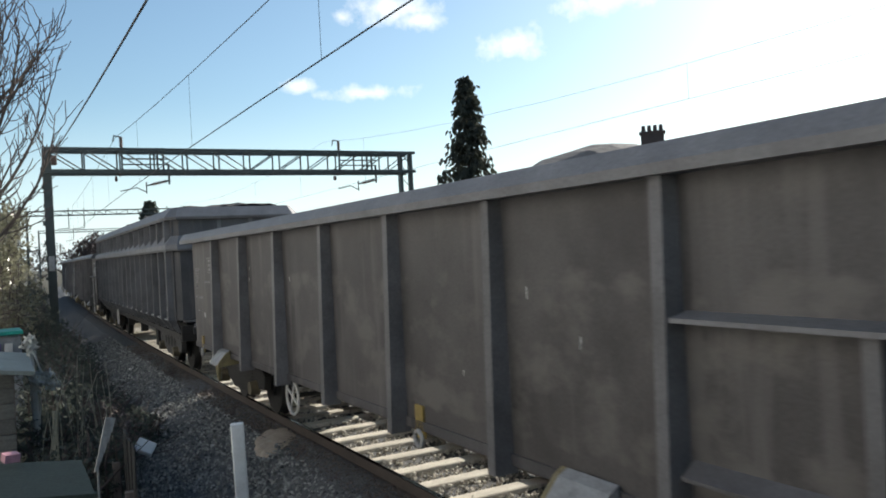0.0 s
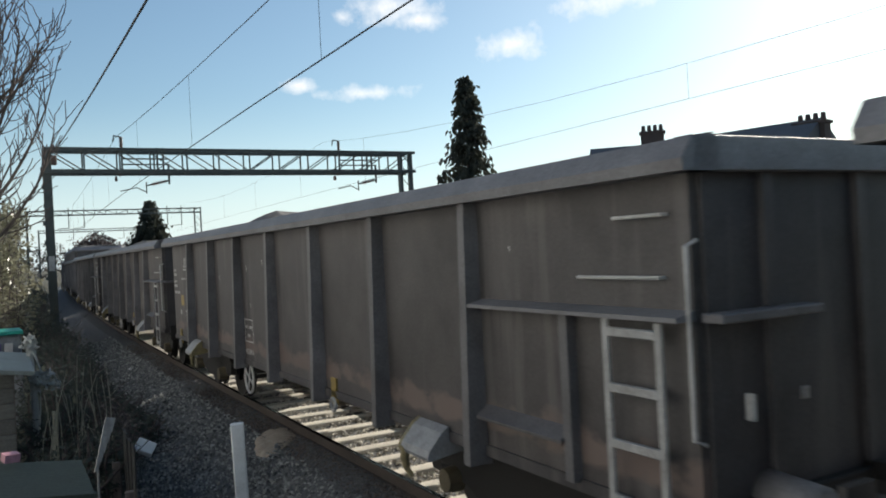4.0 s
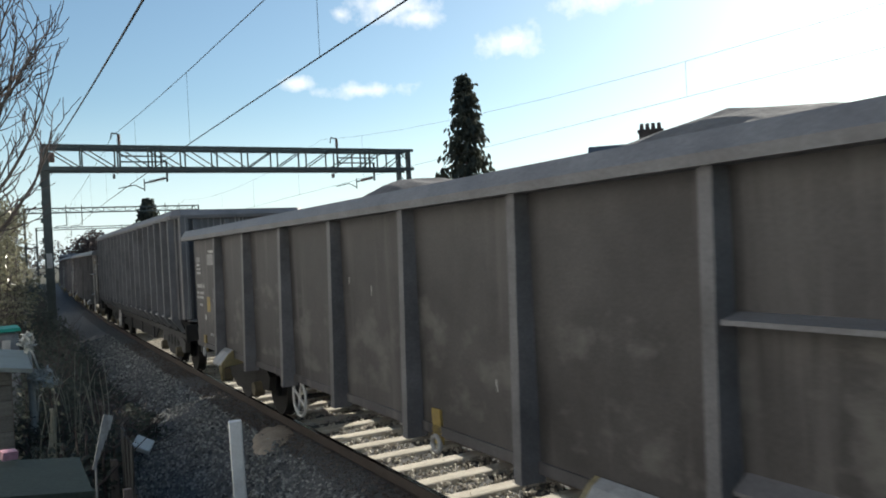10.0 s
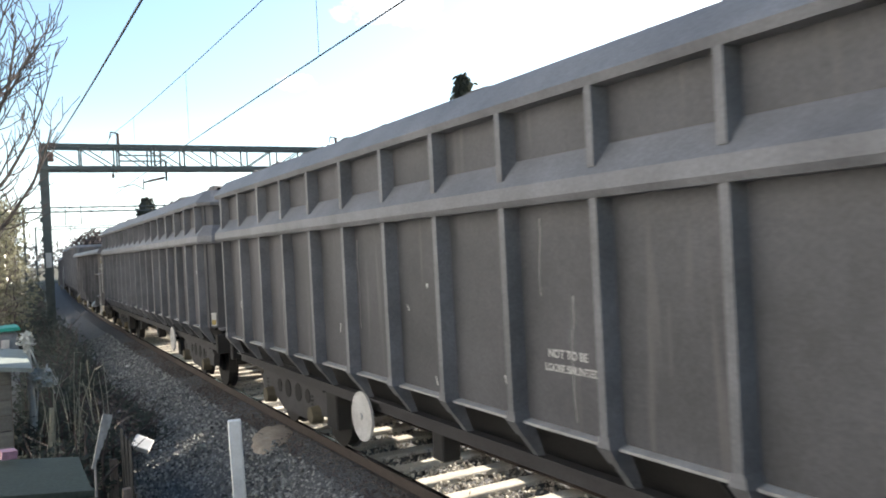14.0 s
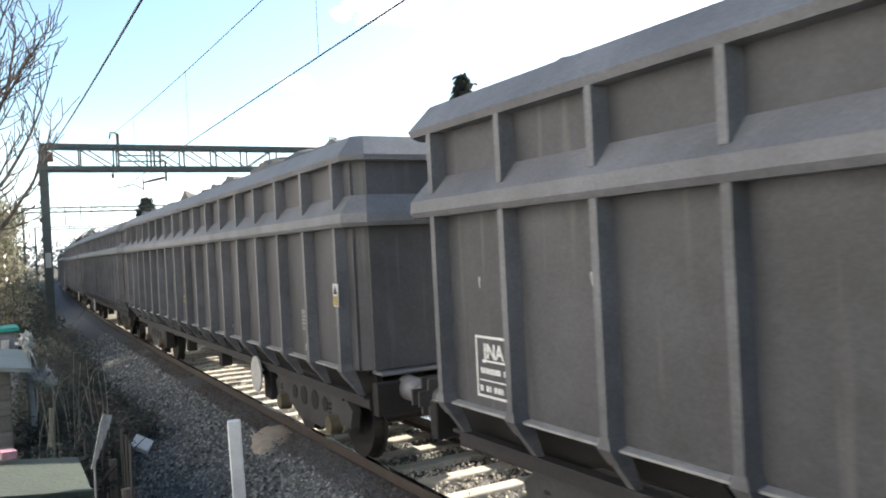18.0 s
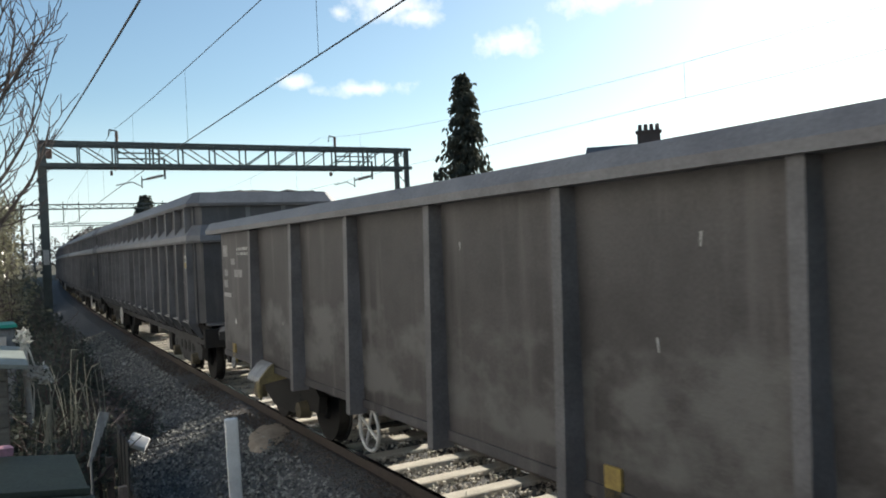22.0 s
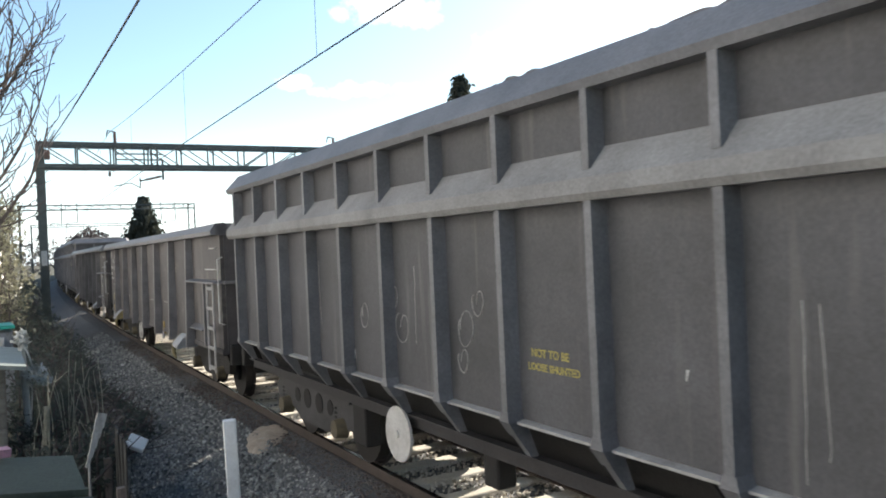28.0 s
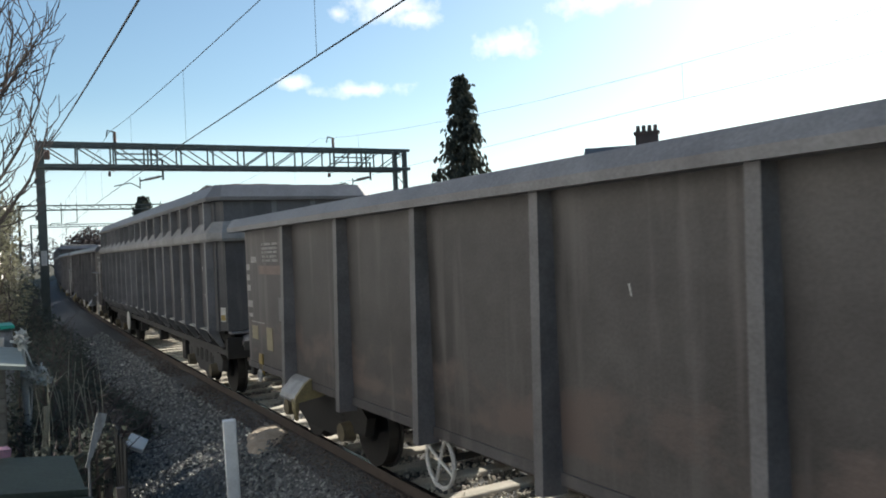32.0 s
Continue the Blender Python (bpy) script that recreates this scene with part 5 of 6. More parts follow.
# dark brambles along the foot of the ballast
leaf_mass("bramble_bush", [((0.75 + 0.045 * k + rng.uniform(-0.25, 0.25), 14.5 + k * 0.72, -0.2 + rng.uniform(-0.1, 0.35)), 0.75, 520) for k in range(20)], M_BRAMBLE, "dark tangled brambles along the ballast foot", 7, 0.05)
leaf_mass("dead_bracken", [((1.4 + rng.uniform(-0.2, 0.2), 12.9 + k * 0.42, -0.42 + rng.uniform(-0.1, 0.15)), 0.36, 260) for k in range(10)], M_FENCE, "brown withered bracken by the fence", 8, 0.05)

# tall dead stems, bent and forked
bm = bmesh.new()
for k in range(26):
    x, y = rng.uniform(0.5, 1.15), rng.uniform(10.6, 12.4)
    h = rng.uniform(0.9, 1.85)
    lean, bow = Vector((rng.gauss(0, 0.1), rng.gauss(0, 0.1), 0)), Vector((rng.gauss(0, 0.09), rng.gauss(0, 0.09), 0))
    foot = Vector((x, y, -0.64))
    pts = [foot + Vector((0, 0, h * u)) + lean * u + bow * math.sin(math.pi * u) for u in (0, 0.25, 0.5, 0.75, 1)]
    hose(bm, pts, 0.011, 0.005, 5)
    for _ in range(rng.randint(0, 2)):
        p = pts[rng.randint(2, 4)]
        tube(bm, p, p + Vector((rng.gauss(0, 0.16), rng.gauss(0, 0.12), rng.uniform(-0.05, 0.22))), 0.005, 0.003, 4)
hose(bm, [(0.55, 11.0, -0.64), (0.53, 11.0, 0.1), (0.55, 11.02, 0.62)], 0.05, 0.035, 7)
solid("dead_stems", bm, M_REED, "tall grey dead plant stems behind the garden fence", "stems", "", "stuff")
# low dark growth between them
leaf_mass("garden_bramble", [((0.45 + 0.22 * (k % 4) + rng.uniform(-0.1, 0.1), 9.9 + 0.24 * k, -0.3 + rng.uniform(-0.15, 0.35)), 0.42, 260) for k in range(14)], M_BRAMBLE, "dark low brambles behind the garden fence", 31, 0.045)

# rough grass tufts
bm = bmesh.new()
for k in range(2600):
    x, y = rng.uniform(-0.6, 1.75), rng.uniform(7.5, 24)
    h = rng.uniform(0.08, 0.28)
    a = rng.uniform(0, 6.3)
    w = 0.012
    p = Vector((x, y, -0.63))
    side = Vector((math.cos(a) * w, math.sin(a) * w, 0))
    tip = p + Vector((rng.gauss(0, 0.08), rng.gauss(0, 0.08), h))
    bm.faces.new([bm.verts.new(p - side), bm.verts.new(p + side), bm.verts.new(tip)])
solid("rough_grass", bm, M_BRAMBLE, "rough dark grass at the lineside", "grass", "", "stuff")

# low boarded fence between garden and line
fence = thing("garden_fence", "low brown boarded fence between garden and railway", "fence")
for k in range(40):
    y = 4.3 + k * 0.15
    x = 1.05 + 0.028 * (y - 4.3)
    h = (1.06 if 8.95 < y < 10.2 else 0.62) + 0.012 * math.sin(k * 1.9)
    bm = bmesh.new()
    obox(bm, Matrix.Translation((x + 0.008 * (k % 2), y, -0.62 + h / 2)) @ pose(0, 0, 0, rng.uniform(-1.5, 1.5), rng.uniform(-1, 1), 88), 0.145, 0.018, h)
    part("board", bm, M_DARKFENCE, fence)
for y in (4.4, 6.6, 8.8, 10.2):
    bm = bmesh.new()
    x = 1.02 + 0.028 * (y - 4.3)
    box(bm, x - 0.1, x - 0.02, y - 0.04, y + 0.04, -0.64, 0.05)
    part("fence_post", bm, M_FENCE, fence)

# a loose leaning board and broken sticks at the shed
bm = bmesh.new()
for k in range(5):
    obox(bm, pose(0.545 + 0.021 * k, 6.0, 1.02 + 0.066 * k, 0, 17, 10), 0.022 + 0.011 * k, 0.014, 0.1)
tube(bm, (0.545, 6.0, 1.03), (0.53, 6.0, -0.63), 0.008, 0.01, 6)
solid("loose_board", bm, M_TIMBER, "grey loose board leaning by the shed roof", "board")
for k in range(7):
    bm = bmesh.new()
    p = Vector((0.55 + rng.uniform(-0.08, 0.25), 5.2 + rng.uniform(-0.6, 0.8), 0.3 + rng.uniform(0, 0.25)))
    tube(bm, (p.x, p.y, -0.62), p + Vector((rng.gauss(0, 0.15), rng.gauss(0, 0.2), 0.35)), 0.012, 0.007, 5)
    solid("stick", bm, M_TIMBER, "pale broken stick standing by the shed", "stick", "broken sticks")

# shed with a felted lean-to roof
shed = thing("garden_shed", "low garden shed with grey-green felted roof", "shed")
bm = bmesh.new()
obox(bm, pose(-1.37, 5.26, 1.33, 1.0, 7, 0), 3.6, 0.85, 0.05)
roof = part("roof", bm, M_FELT, shed, "grey-green roofing felt")
for k, (dy, dz) in enumerate(((-0.43, 0.02), (-0.5, -0.015))):
    bm = bmesh.new()
    obox(bm, pose(-1.37, 5.26, 1.33, 1.0, 7, 0) @ Matrix.Translation((0.02 * k, dy, dz)), 3.62, 0.05, 0.03)
    part("edge_batten", bm, M_FELT, roof, "felted edge batten")
bm = bmesh.new()
obox(bm, pose(-1.5, 5.28, 0.17, 0, 0, 0), 3.3, 0.7, 1.64)
part("wall", bm, M_TIMBER, shed)

M_HUTBOARD = material("grey_hut_board", (0.162, 0.162, 0.150), 0.85, 0.0, (0.102, 0.102, 0.093), 3, 40, 0.9, 0.3, stretch=(0.6, 8, 8), per_object=0.15)
M_HUTROOF = material("grey_green_roof_sheet", (0.24, 0.27, 0.25), 0.7, 0.0, (0.15, 0.17, 0.155), 3, 40, 0.9, 0.15)
# a second small shed beyond, pale roof
hut = thing("small_hut", "small timber hut with a grey-green weathered roof", "shed")
bm = bmesh.new()
box(bm, -1.6, 0.12, 11.2, 13.2, -0.62, 1.16)
part("wall", bm, M_FENCE, hut)
for k in range(9):
    bm = bmesh.new()
    obox(bm, pose(-0.72, 11.18, 1.05 - 0.19 * k, 6, 0, 0), 1.66, 0.03, 0.18)
    part("wall_board", bm, M_HUTBOARD, hut)
bm = bmesh.new()
obox(bm, pose(-0.65, 12.0, 1.3, 0, 9, 0), 2.0, 2.5, 0.05)
part("roof", bm, M_HUTROOF, hut, "grey-green weathered roof sheet")

# ivy-wrapped post with wire
post = thing("garden_post", "old grey wooden post wrapped in dead ivy", "post")
bm = bmesh.new()
hose(bm, [(0.41, 12.8, -0.64), (0.39, 12.8, 0.3), (0.37, 12.78, 0.9), (0.34, 12.8, 1.36)], 0.058, 0.045, 8)
part("post", bm, M_BLEACHED, post)
bm = bmesh.new()
for c, r, n in (((0.35, 12.75, 1.33), 0.13, 110), ((0.5, 12.72, 0.82), 0.17, 150), ((0.62, 12.7, 0.72), 0.1, 50)):
    leaf_cloud(bm, c, r, n, 0.045, rng)
part("dead_ivy", bm, M_BLEACHED, post, "pale withered ivy")
bm = bmesh.new()
for pts in (((0.3, 12.74, 1.42), (0.42, 12.7, 1.15), (0.5, 12.7, 0.85), (0.6, 12.7, 0.8), (0.68, 12.7, 0.55)), ((0.36, 12.74, 1.3), (0.33, 12.74, 0.95), (0.46, 12.72, 0.62), (0.44, 12.72, 0.2)), ((0.48, 12.7, 0.9), (0.62, 12.68, 0.92), (0.7, 12.7, 0.74))):
    hose(bm, pts, 0.018, 0.008, 6)
part("ivy_stem", bm, M_BLEACHED, post, "grey twisted ivy stem")

# things on the far garden line
bm = bmesh.new()
loft(bm, [(-0.35, 0.0), (0.35, 0.0), (0.3, 0.06), (0.0, 0.1), (-0.3, 0.06)], -0.3, 0.3)
solid("green_lid", bm, M_GREEN, "bright green plastic lid of a garden bin", "lid", at=pose(0.02, 17.2, 1.2, 0, 0, 10))
bm = bmesh.new()
box(bm, -0.28, 0.28, -0.28, 0.28, 0, 1.8, 0.04)
solid("garden_bin", bm, M_GREY, "grey garden bin under a green lid", "bin", at=pose(0.02, 17.2, -0.62, 0, 0, 10))
for k, (mat, nm) in enumerate(((M_PURPLE, "purple"), (M_WHITE, "white"))):
    bm = bmesh.new()
    box(bm, -0.07, 0.07, -0.02, 0.02, -0.55, 0, 0.01)
    solid("hung_cloth", bm, mat, nm + " cloth hung on the garden bin", "cloth", "hung cloths", at=pose(-0.07 + 0.2 * k, 16.88, 1.05, 0, 4, 0))
bm = bmesh.new()
obox(bm, pose(0, 0, 0.03, 8, 5, 20), 0.09, 0.07, 0.05)
solid("pink_toy", bm, M_PINK, "faded pink plastic toy on the shed roof", "toy", at=pose(0.02, 5.6, 1.215))

# white lineside post
bm = bmesh.new()
box(bm, -0.05, 0.05, -0.03, 0.03, -1.78, 0, 0.008)
solid("marker_post", bm, M_POST, "plain white painted lineside post", "post", at=pose(1.53, 6.05, 1.15, 1.0, -1.2, -14))

# litter
M_CARTON = material("bright_white_card", (0.93, 0.93, 0.92), 0.5, 0.0, (0.84, 0.84, 0.82), 5, 50, 0.8, 0.05)
bm = bmesh.new()
box(bm, -0.13, 0.13, -0.1, 0.1, -0.05, 0.05, 0.012)
for v in bm.verts:
    v.co *= 1 + 0.1 * noise.noise(v.co * 9)
solid("litter_carton", bm, M_CARTON, "crumpled white litter carton on the bank", "litter", at=pose(1.72, 12.0, -0.22, 42, 26, -20))

# sand spilt on the stones beside the rail
M_SAND = material("pale_tan_sand", (0.459, 0.378, 0.294), 0.95, 0.0, (0.287, 0.234, 0.180), 9, 60, 0.9, 0.4)
bm = bmesh.new()
grid = []
for i in range(19):
    row = []
    for j in range(15):
        u, v = i / 9 - 1, j / 7 - 1
        reach = math.hypot(u, v) + 0.22 * noise.noise(Vector((u * 2.2, v * 2.2, 4)))
        row.append(bm.verts.new((u * 0.72, v * 0.3, min(0.05 * (0.85 - reach), 0.35 * (0.85 - reach)) + 0.012 * noise.noise(Vector((u * 7, v * 5, 1))))))
    grid.append(row)
for a, b in zip(grid, grid[1:]):
    for j in range(14):
        bm.faces.new((a[j], a[j + 1], b[j + 1], b[j]))
solid("sand_patch", bm, M_SAND, "low spill of pale tan sand on the ballast", "sand", at=pose(3.24, 10.7, -0.1, 0, -2, 71), smooth=True)

# brambles creeping out over the foot of the ballast
leaf_mass("creeping_bramble", [((on_line(y, -2.85).x + rng.uniform(-0.25, 0.35) + 0.012 * (24 - y), y, -0.5 + rng.uniform(0, 0.16)), rng.uniform(0.22, 0.42), 230) for y in (13.2 + 0.36 * k for k in range(32))], M_BRAMBLE, "dark creeping brambles over the ballast foot", 14, 0.05)
# weeds spreading up the shoulder
leaf_mass("lineside_weed", [((on_line(y, -2.95 + rng.random() ** 2 * 0.9).x, y, -0.55 + rng.uniform(0, 0.12)), rng.uniform(0.12, 0.3), 90) for y in (12.5 + 0.42 * k for k in range(50))], M_BRAMBLE, "low dark weeds creeping over the ballast", 12, 0.04)

# bushes at the foot of the bank, on towards the bend
leaf_mass("bank_bush", [((on_line(26 + k * 1.9, -3.6 - 0.3 * math.sin(k * 1.3)).x, 26 + k * 1.9, 0.15 + rng.uniform(-0.2, 0.3)), 0.95, 330) for k in range(26)], M_BRAMBLE, "dark leafless bushes along the foot of the bank", 9, 0.08)

# ---- marks, plates and stains that set the wagons apart ----
FACE = 1.312  # the side sheet of a low wagon


def frame_mark(parent, x0, x1, z0, z1, y, mat, t=0.012, name="panel_outline"):
    bm = bmesh.new()
    box(bm, x0, x1, y, y + 0.003, z0, z0 + t)
    box(bm, x0, x1, y, y + 0.003, z1 - t, z1)
    box(bm, x0, x0 + t, y, y + 0.003, z0 + t, z1 - t)
    box(bm, x1 - t, x1, y, y + 0.003, z0 + t, z1 - t)
    return part(name, bm, mat, parent, "thin pale painted outline")


def warning_triangle(parent, x, z, y):
    bm = bmesh.new()
    lo = [bm.verts.new((x + a, y, z + b)) for a, b in ((-0.045, 0), (0.045, 0), (0, 0.085))]
    hi = [bm.verts.new(v.co + Vector((0, 0.003, 0))) for v in lo]
    bm.faces.new(lo[::-1])
    bm.faces.new(hi)
    for q in range(3):
        bm.faces.new((lo[q], lo[(q + 1) % 3], hi[(q + 1) % 3], hi[q]))
    part("warning_triangle", bm, M_UNDER, parent, "dark warning triangle")


M_CARD = material("faded_tan_card", (0.294, 0.259, 0.175), 0.75, 0.0, (0.210, 0.182, 0.119), 6, 40, 0.9, 0.1)
M_PINKMARK = material("faded_pinkish_paint", (0.216, 0.162, 0.141), 0.75, 0.0, (0.132, 0.096, 0.084), 6, 40, 0.9, 0.1)


def front_panel(w, i, lines, yellow, rng):
    """Stencils and plates on the front bay of a low wagon."""
    y = FACE
    bars(w, 6.35, 6.6, 2.1, 2.24, y, 3, M_MARK, rng)
    frame_mark(w, 6.34, 6.62, 2.08, 2.26, y, M_MARK)
    for k, line in enumerate(lines):
        words(w, line, 6.66, 2.0 - 0.1 * k, y, 0.085, M_MARK, label="pale stencilled lettering")
    bars(w, 6.07, 6.66, 1.72, 1.8, y, 1, M_MARK, rng)
    frame_mark(w, 5.08, 5.69, 2.18, 2.44, y, M_MARK)
    bars(w, 5.1, 5.62, 2.2, 2.42, y, 3, M_MARK, rng)
    bars(w, 5.4, 5.95, 2.0, 2.06, y, 1, M_MARK, rng)
    bars(w, 6.1, 6.5, 1.5, 1.54, y, 1, M_MARK, rng)
    plate(w, "data_plate", 5.08, 5.44, 1.58, 1.86, y, M_LOWRIB, "framed grey data plate")
    plate(w, "white_tag", 5.98, 6.06, 1.42, 1.5, y, M_WHITE, "small white tag")
    frame_mark(w, 5.2, 5.5, 1.18, 1.5, y, M_MARK)
    bm = bmesh.new()
    ring(bm, (5.35, y + 0.002, 1.36), (0, 1, 0), 0.1, 0.008, 20, 4)
    part("round_mark", bm, M_MARK, w)
    bars(w, 5.2, 5.5, 1.02, 1.1, y, 1, M_MARK, rng)
    for x0, x1, z0, z1 in yellow:
        plate(w, "card_plate", x0, x1, z0, z1, y, M_CARD, "faded tan card plate")


# what is stencilled and fixed on the front bays: kind, x from, x to, z from, z to
PANELS = {
    6: (("b", 6.41, 6.7, 2.1, 2.27), ("b", 6.45, 6.7, 1.88, 2.05), ("b", 6.2, 6.72, 1.75, 1.84), ("M", 5.28, 5.72, 2.33, 2.46), ("b", 5.26, 5.8, 2.21, 2.33),
        ("b", 5.48, 6.0, 2.04, 2.09), ("Y", 5.86, 6.12, 1.55, 1.75), ("W", 6.13, 6.2, 1.37, 1.46), ("d", 5.26, 5.64, 1.57, 1.87), ("b", 5.42, 5.7, 1.24, 1.49), ("M", 5.42, 5.68, 1.07, 1.15)),
    9: (("M", 6.42, 6.7, 2.32, 2.41), ("b", 6.4, 6.68, 2.1, 2.31), ("b", 6.14, 6.7, 1.86, 1.97), ("b", 6.24, 6.72, 1.68, 1.83), ("b", 6.34, 6.56, 1.56, 1.62), ("M", 5.5, 5.88, 2.27, 2.45),
        ("b", 5.3, 5.78, 2.46, 2.53), ("M", 5.32, 5.48, 2.27, 2.43), ("Y", 5.8, 6.02, 1.49, 1.74), ("W", 6.12, 6.2, 1.35, 1.43), ("d", 5.27, 5.56, 1.55, 1.87), ("b", 5.63, 5.86, 1.08, 1.16)),
    5: (("M", 6.00, 6.26, 2.29, 2.39), ("M", 6.35, 6.58, 2.15, 2.24), ("M", 6.39, 6.60, 1.94, 2.01), ("M", 5.35, 5.85, 2.13, 2.24), ("M", 5.14, 5.31, 2.4, 2.413), ("M", 5.14, 5.62, 2.305, 2.317),
        ("M", 5.14, 5.26, 2.48, 2.492), ("b", 5.16, 5.58, 2.325, 2.39), ("b", 5.16, 5.28, 2.42, 2.475), ("M", 5.14, 5.40, 1.83, 1.85), ("W", 5.99, 6.05, 1.38, 1.45), ("M", 6.08, 6.12, 1.7, 1.94), ("W", 5.70, 5.74, 1.69, 1.73), ("d", 5.15, 5.41, 1.53, 1.79)),
    15: (("M", 6.5, 6.7, 2.46, 2.63), ("M", 6.12, 6.36, 2.31, 2.43), ("b", 5.26, 5.92, 2.4, 2.56), ("b", 5.24, 5.94, 2.28, 2.38), ("t", "83 RIV", 6.7, 2.14, 0.1), ("t", "70 BR", 6.7, 1.96, 0.1), ("M", 5.74, 6.18, 2.1, 2.21),
         ("b", 6.2, 6.7, 1.81, 1.91), ("M", 6.04, 6.28, 1.65, 1.7), ("C", 6.16, 6.42, 1.21, 1.41), ("W", 6.1, 6.18, 1.38, 1.45), ("d", 5.24, 5.6, 1.54, 1.86), ("b", 5.62, 5.84, 1.23, 1.49)),
    14: (("M", 6.44, 6.7, 2.36, 2.53), ("M", 6.06, 6.28, 2.24, 2.33), ("b", 5.14, 5.94, 2.36, 2.5), ("M", 6.48, 6.66, 2.07, 2.17), ("M", 5.7, 6.12, 2.06, 2.17), ("M", 6.5, 6.7, 1.9, 2.01), ("b", 6.32, 6.72, 1.74, 1.84), ("W", 6.1, 6.16, 1.38, 1.45)),
}


for i, (w, s0, kind) in enumerate(wagons):
    rng = random.Random(100 + i)
    if kind == "low" and i >= 2:
        if i == 17:
            for x0, x1, z0, z1 in ((6.63, 6.78, 2.18, 2.26), (6.31, 6.55, 2.28, 2.36), (6.64, 6.78, 2.04, 2.12), (6.62, 6.76, 1.9, 1.98), (6.55, 6.78, 1.68, 1.77), (6.56, 6.74, 1.55, 1.6)):
                plate(w, "pale_patch", x0, x1, z0, z1, FACE, M_MARK, "faded pale stencil patch", 0.003)
            plate(w, "pink_band", 5.1, 6.22, 2.13, 2.24, FACE, M_PINKMARK, "faded pinkish painted band", 0.003)
            bars(w, 5.4, 6.05, 2.28, 2.54, FACE, 5, M_MARK, rng)
            plate(w, "card_plate", 6.36, 6.61, 1.26, 1.44, FACE, M_CARD, "faded tan card plate")
            plate(w, "card_plate", 5.74, 5.98, 1.16, 1.45, FACE, M_CARD, "faded tan card plate")
            plate(w, "ruled_line", 6.07, 6.62, 1.485, 1.497, FACE, M_MARK, "pale ruled line", 0.003)
            plate(w, "data_plate", 5.1, 5.44, 1.56, 1.85, FACE, M_LOWRIB, "framed grey data plate")
        else:
            if i in PANELS:
                for kind_of, x0, x1, z0, z1 in PANELS[i]:
                    if kind_of == "t":
                        words(w, x0, x1, z0, FACE, z1, M_BOLD, label="white stencilled lettering")
                        continue
                    if kind_of == "b":
                        bars(w, x0, x1, z0, z1, FACE, max(1, round((z1 - z0) / 0.075)), M_BOLD, rng)
                    elif kind_of == "d":
                        plate(w, "data_plate", x0, x1, z0, z1, FACE, M_LOWRIB, "framed grey data plate")
                        frame_mark(w, x0 - 0.02, x1 + 0.02, z0 - 0.02, z1 + 0.02, FACE, M_LOWRIB, 0.018)
                    else:
                        mat, nm, say = {"M": (M_MARK, "pale_patch", "faded pale stencil patch"), "W": (M_WHITE, "white_tag", "small white tag"),
                                        "C": (M_CARD, "card_plate", "faded tan card plate"), "Y": (M_YELLOW, "card_plate", "faded yellow card plate")}[kind_of]
                        plate(w, nm, x0, x1, z0, z1, FACE, mat, say, 0.003)
            else:
                front_panel(w, i, ("33 RIV", "70 UK") if i < 13 else ("83 RIV", "70 BR"), [], rng)
        if i == 6:
            frame_mark(w, 1.12, 1.54, 1.2, 1.53, FACE, M_BOLD, 0.016)
            for x0, x1, z0, z1 in ((1.36, 1.5, 1.38, 1.45), (1.16, 1.29, 1.38, 1.45), (1.26, 1.4, 1.26, 1.33)):
                bars(w, x0, x1, z0, z1, FACE, 1, M_BOLD, rng)
            words(w, "WE-GP-A", 1.54, 1.03, FACE, 0.1, M_BOLD, label="white stencilled lettering")
        for k in range(7):
            x = rng.uniform(-6.5, 6.4)
            bm = bmesh.new()
            z = rng.uniform(1.2, 2.5)
            tube(bm, (x, FACE - 0.005, z), (x + rng.gauss(0, 0.01), FACE - 0.003, z - rng.uniform(0.03, 0.09)), 0.008, 0.004, 6)
            part("paint_chip", bm, M_WHITE, w, "pale chipped paint run")
    if i in (7, 9):
        plate(w, "warning_sign", -6.36, -6.22, 2.36, 2.6, FACE, M_WHITE, "white and yellow warning sign")
        plate(w, "warning_sign_foot", -6.35, -6.23, 2.37, 2.45, FACE + 0.006, M_YELLOW)
        warning_triangle(w, -6.29, 2.48, FACE + 0.008)
    if kind == "belt":
        y = 1.272
        for k in range(7):
            x = rng.uniform(-7.2, 7.2)
            z = rng.uniform(1.9, 2.55)
            bm = bmesh.new()
            p = Vector((x, y - 0.003, z))
            way = [p]
            for _ in range(6):
                way.append(way[-1] + Vector((rng.gauss(0, 0.008), 0, -rng.uniform(0.05, 0.18))))
            hose(bm, way, 0.006, 0.004, 5)
            part("paint_run", bm, M_MARK, w, "long pale dried run")
        if i in (12, 13):
            # on the rearmost rib
            mid = 2.29 if i == 13 else 1.95
            plate(w, "warning_sign", -7.59, -7.45, mid - 0.115, mid + 0.115, 1.392, M_WHITE, "white and yellow warning sign")
            plate(w, "warning_sign_foot", -7.58, -7.46, mid - 0.105, mid - 0.01, 1.398, M_YELLOW)
            warning_triangle(w, -7.52, mid + 0.01, 1.399)
        elif i in (10, 16):
            # on the cut corner
            mid = 1.34 if i == 10 else 1.46
            bm = bmesh.new()
            turn = Matrix.Translation((-7.776, 1.2, mid)) @ pose(0, 0, 0, 0, 0, 45)
            obox(bm, turn, 0.09, 0.012, 0.22)
            sign = part("warning_sign", bm, M_WHITE, w, "white and yellow warning sign")
            bm = bmesh.new()
            obox(bm, turn @ Matrix.Translation((0, 0, -0.05)), 0.075, 0.018, 0.085)
            part("sign_foot", bm, M_YELLOW, sign)
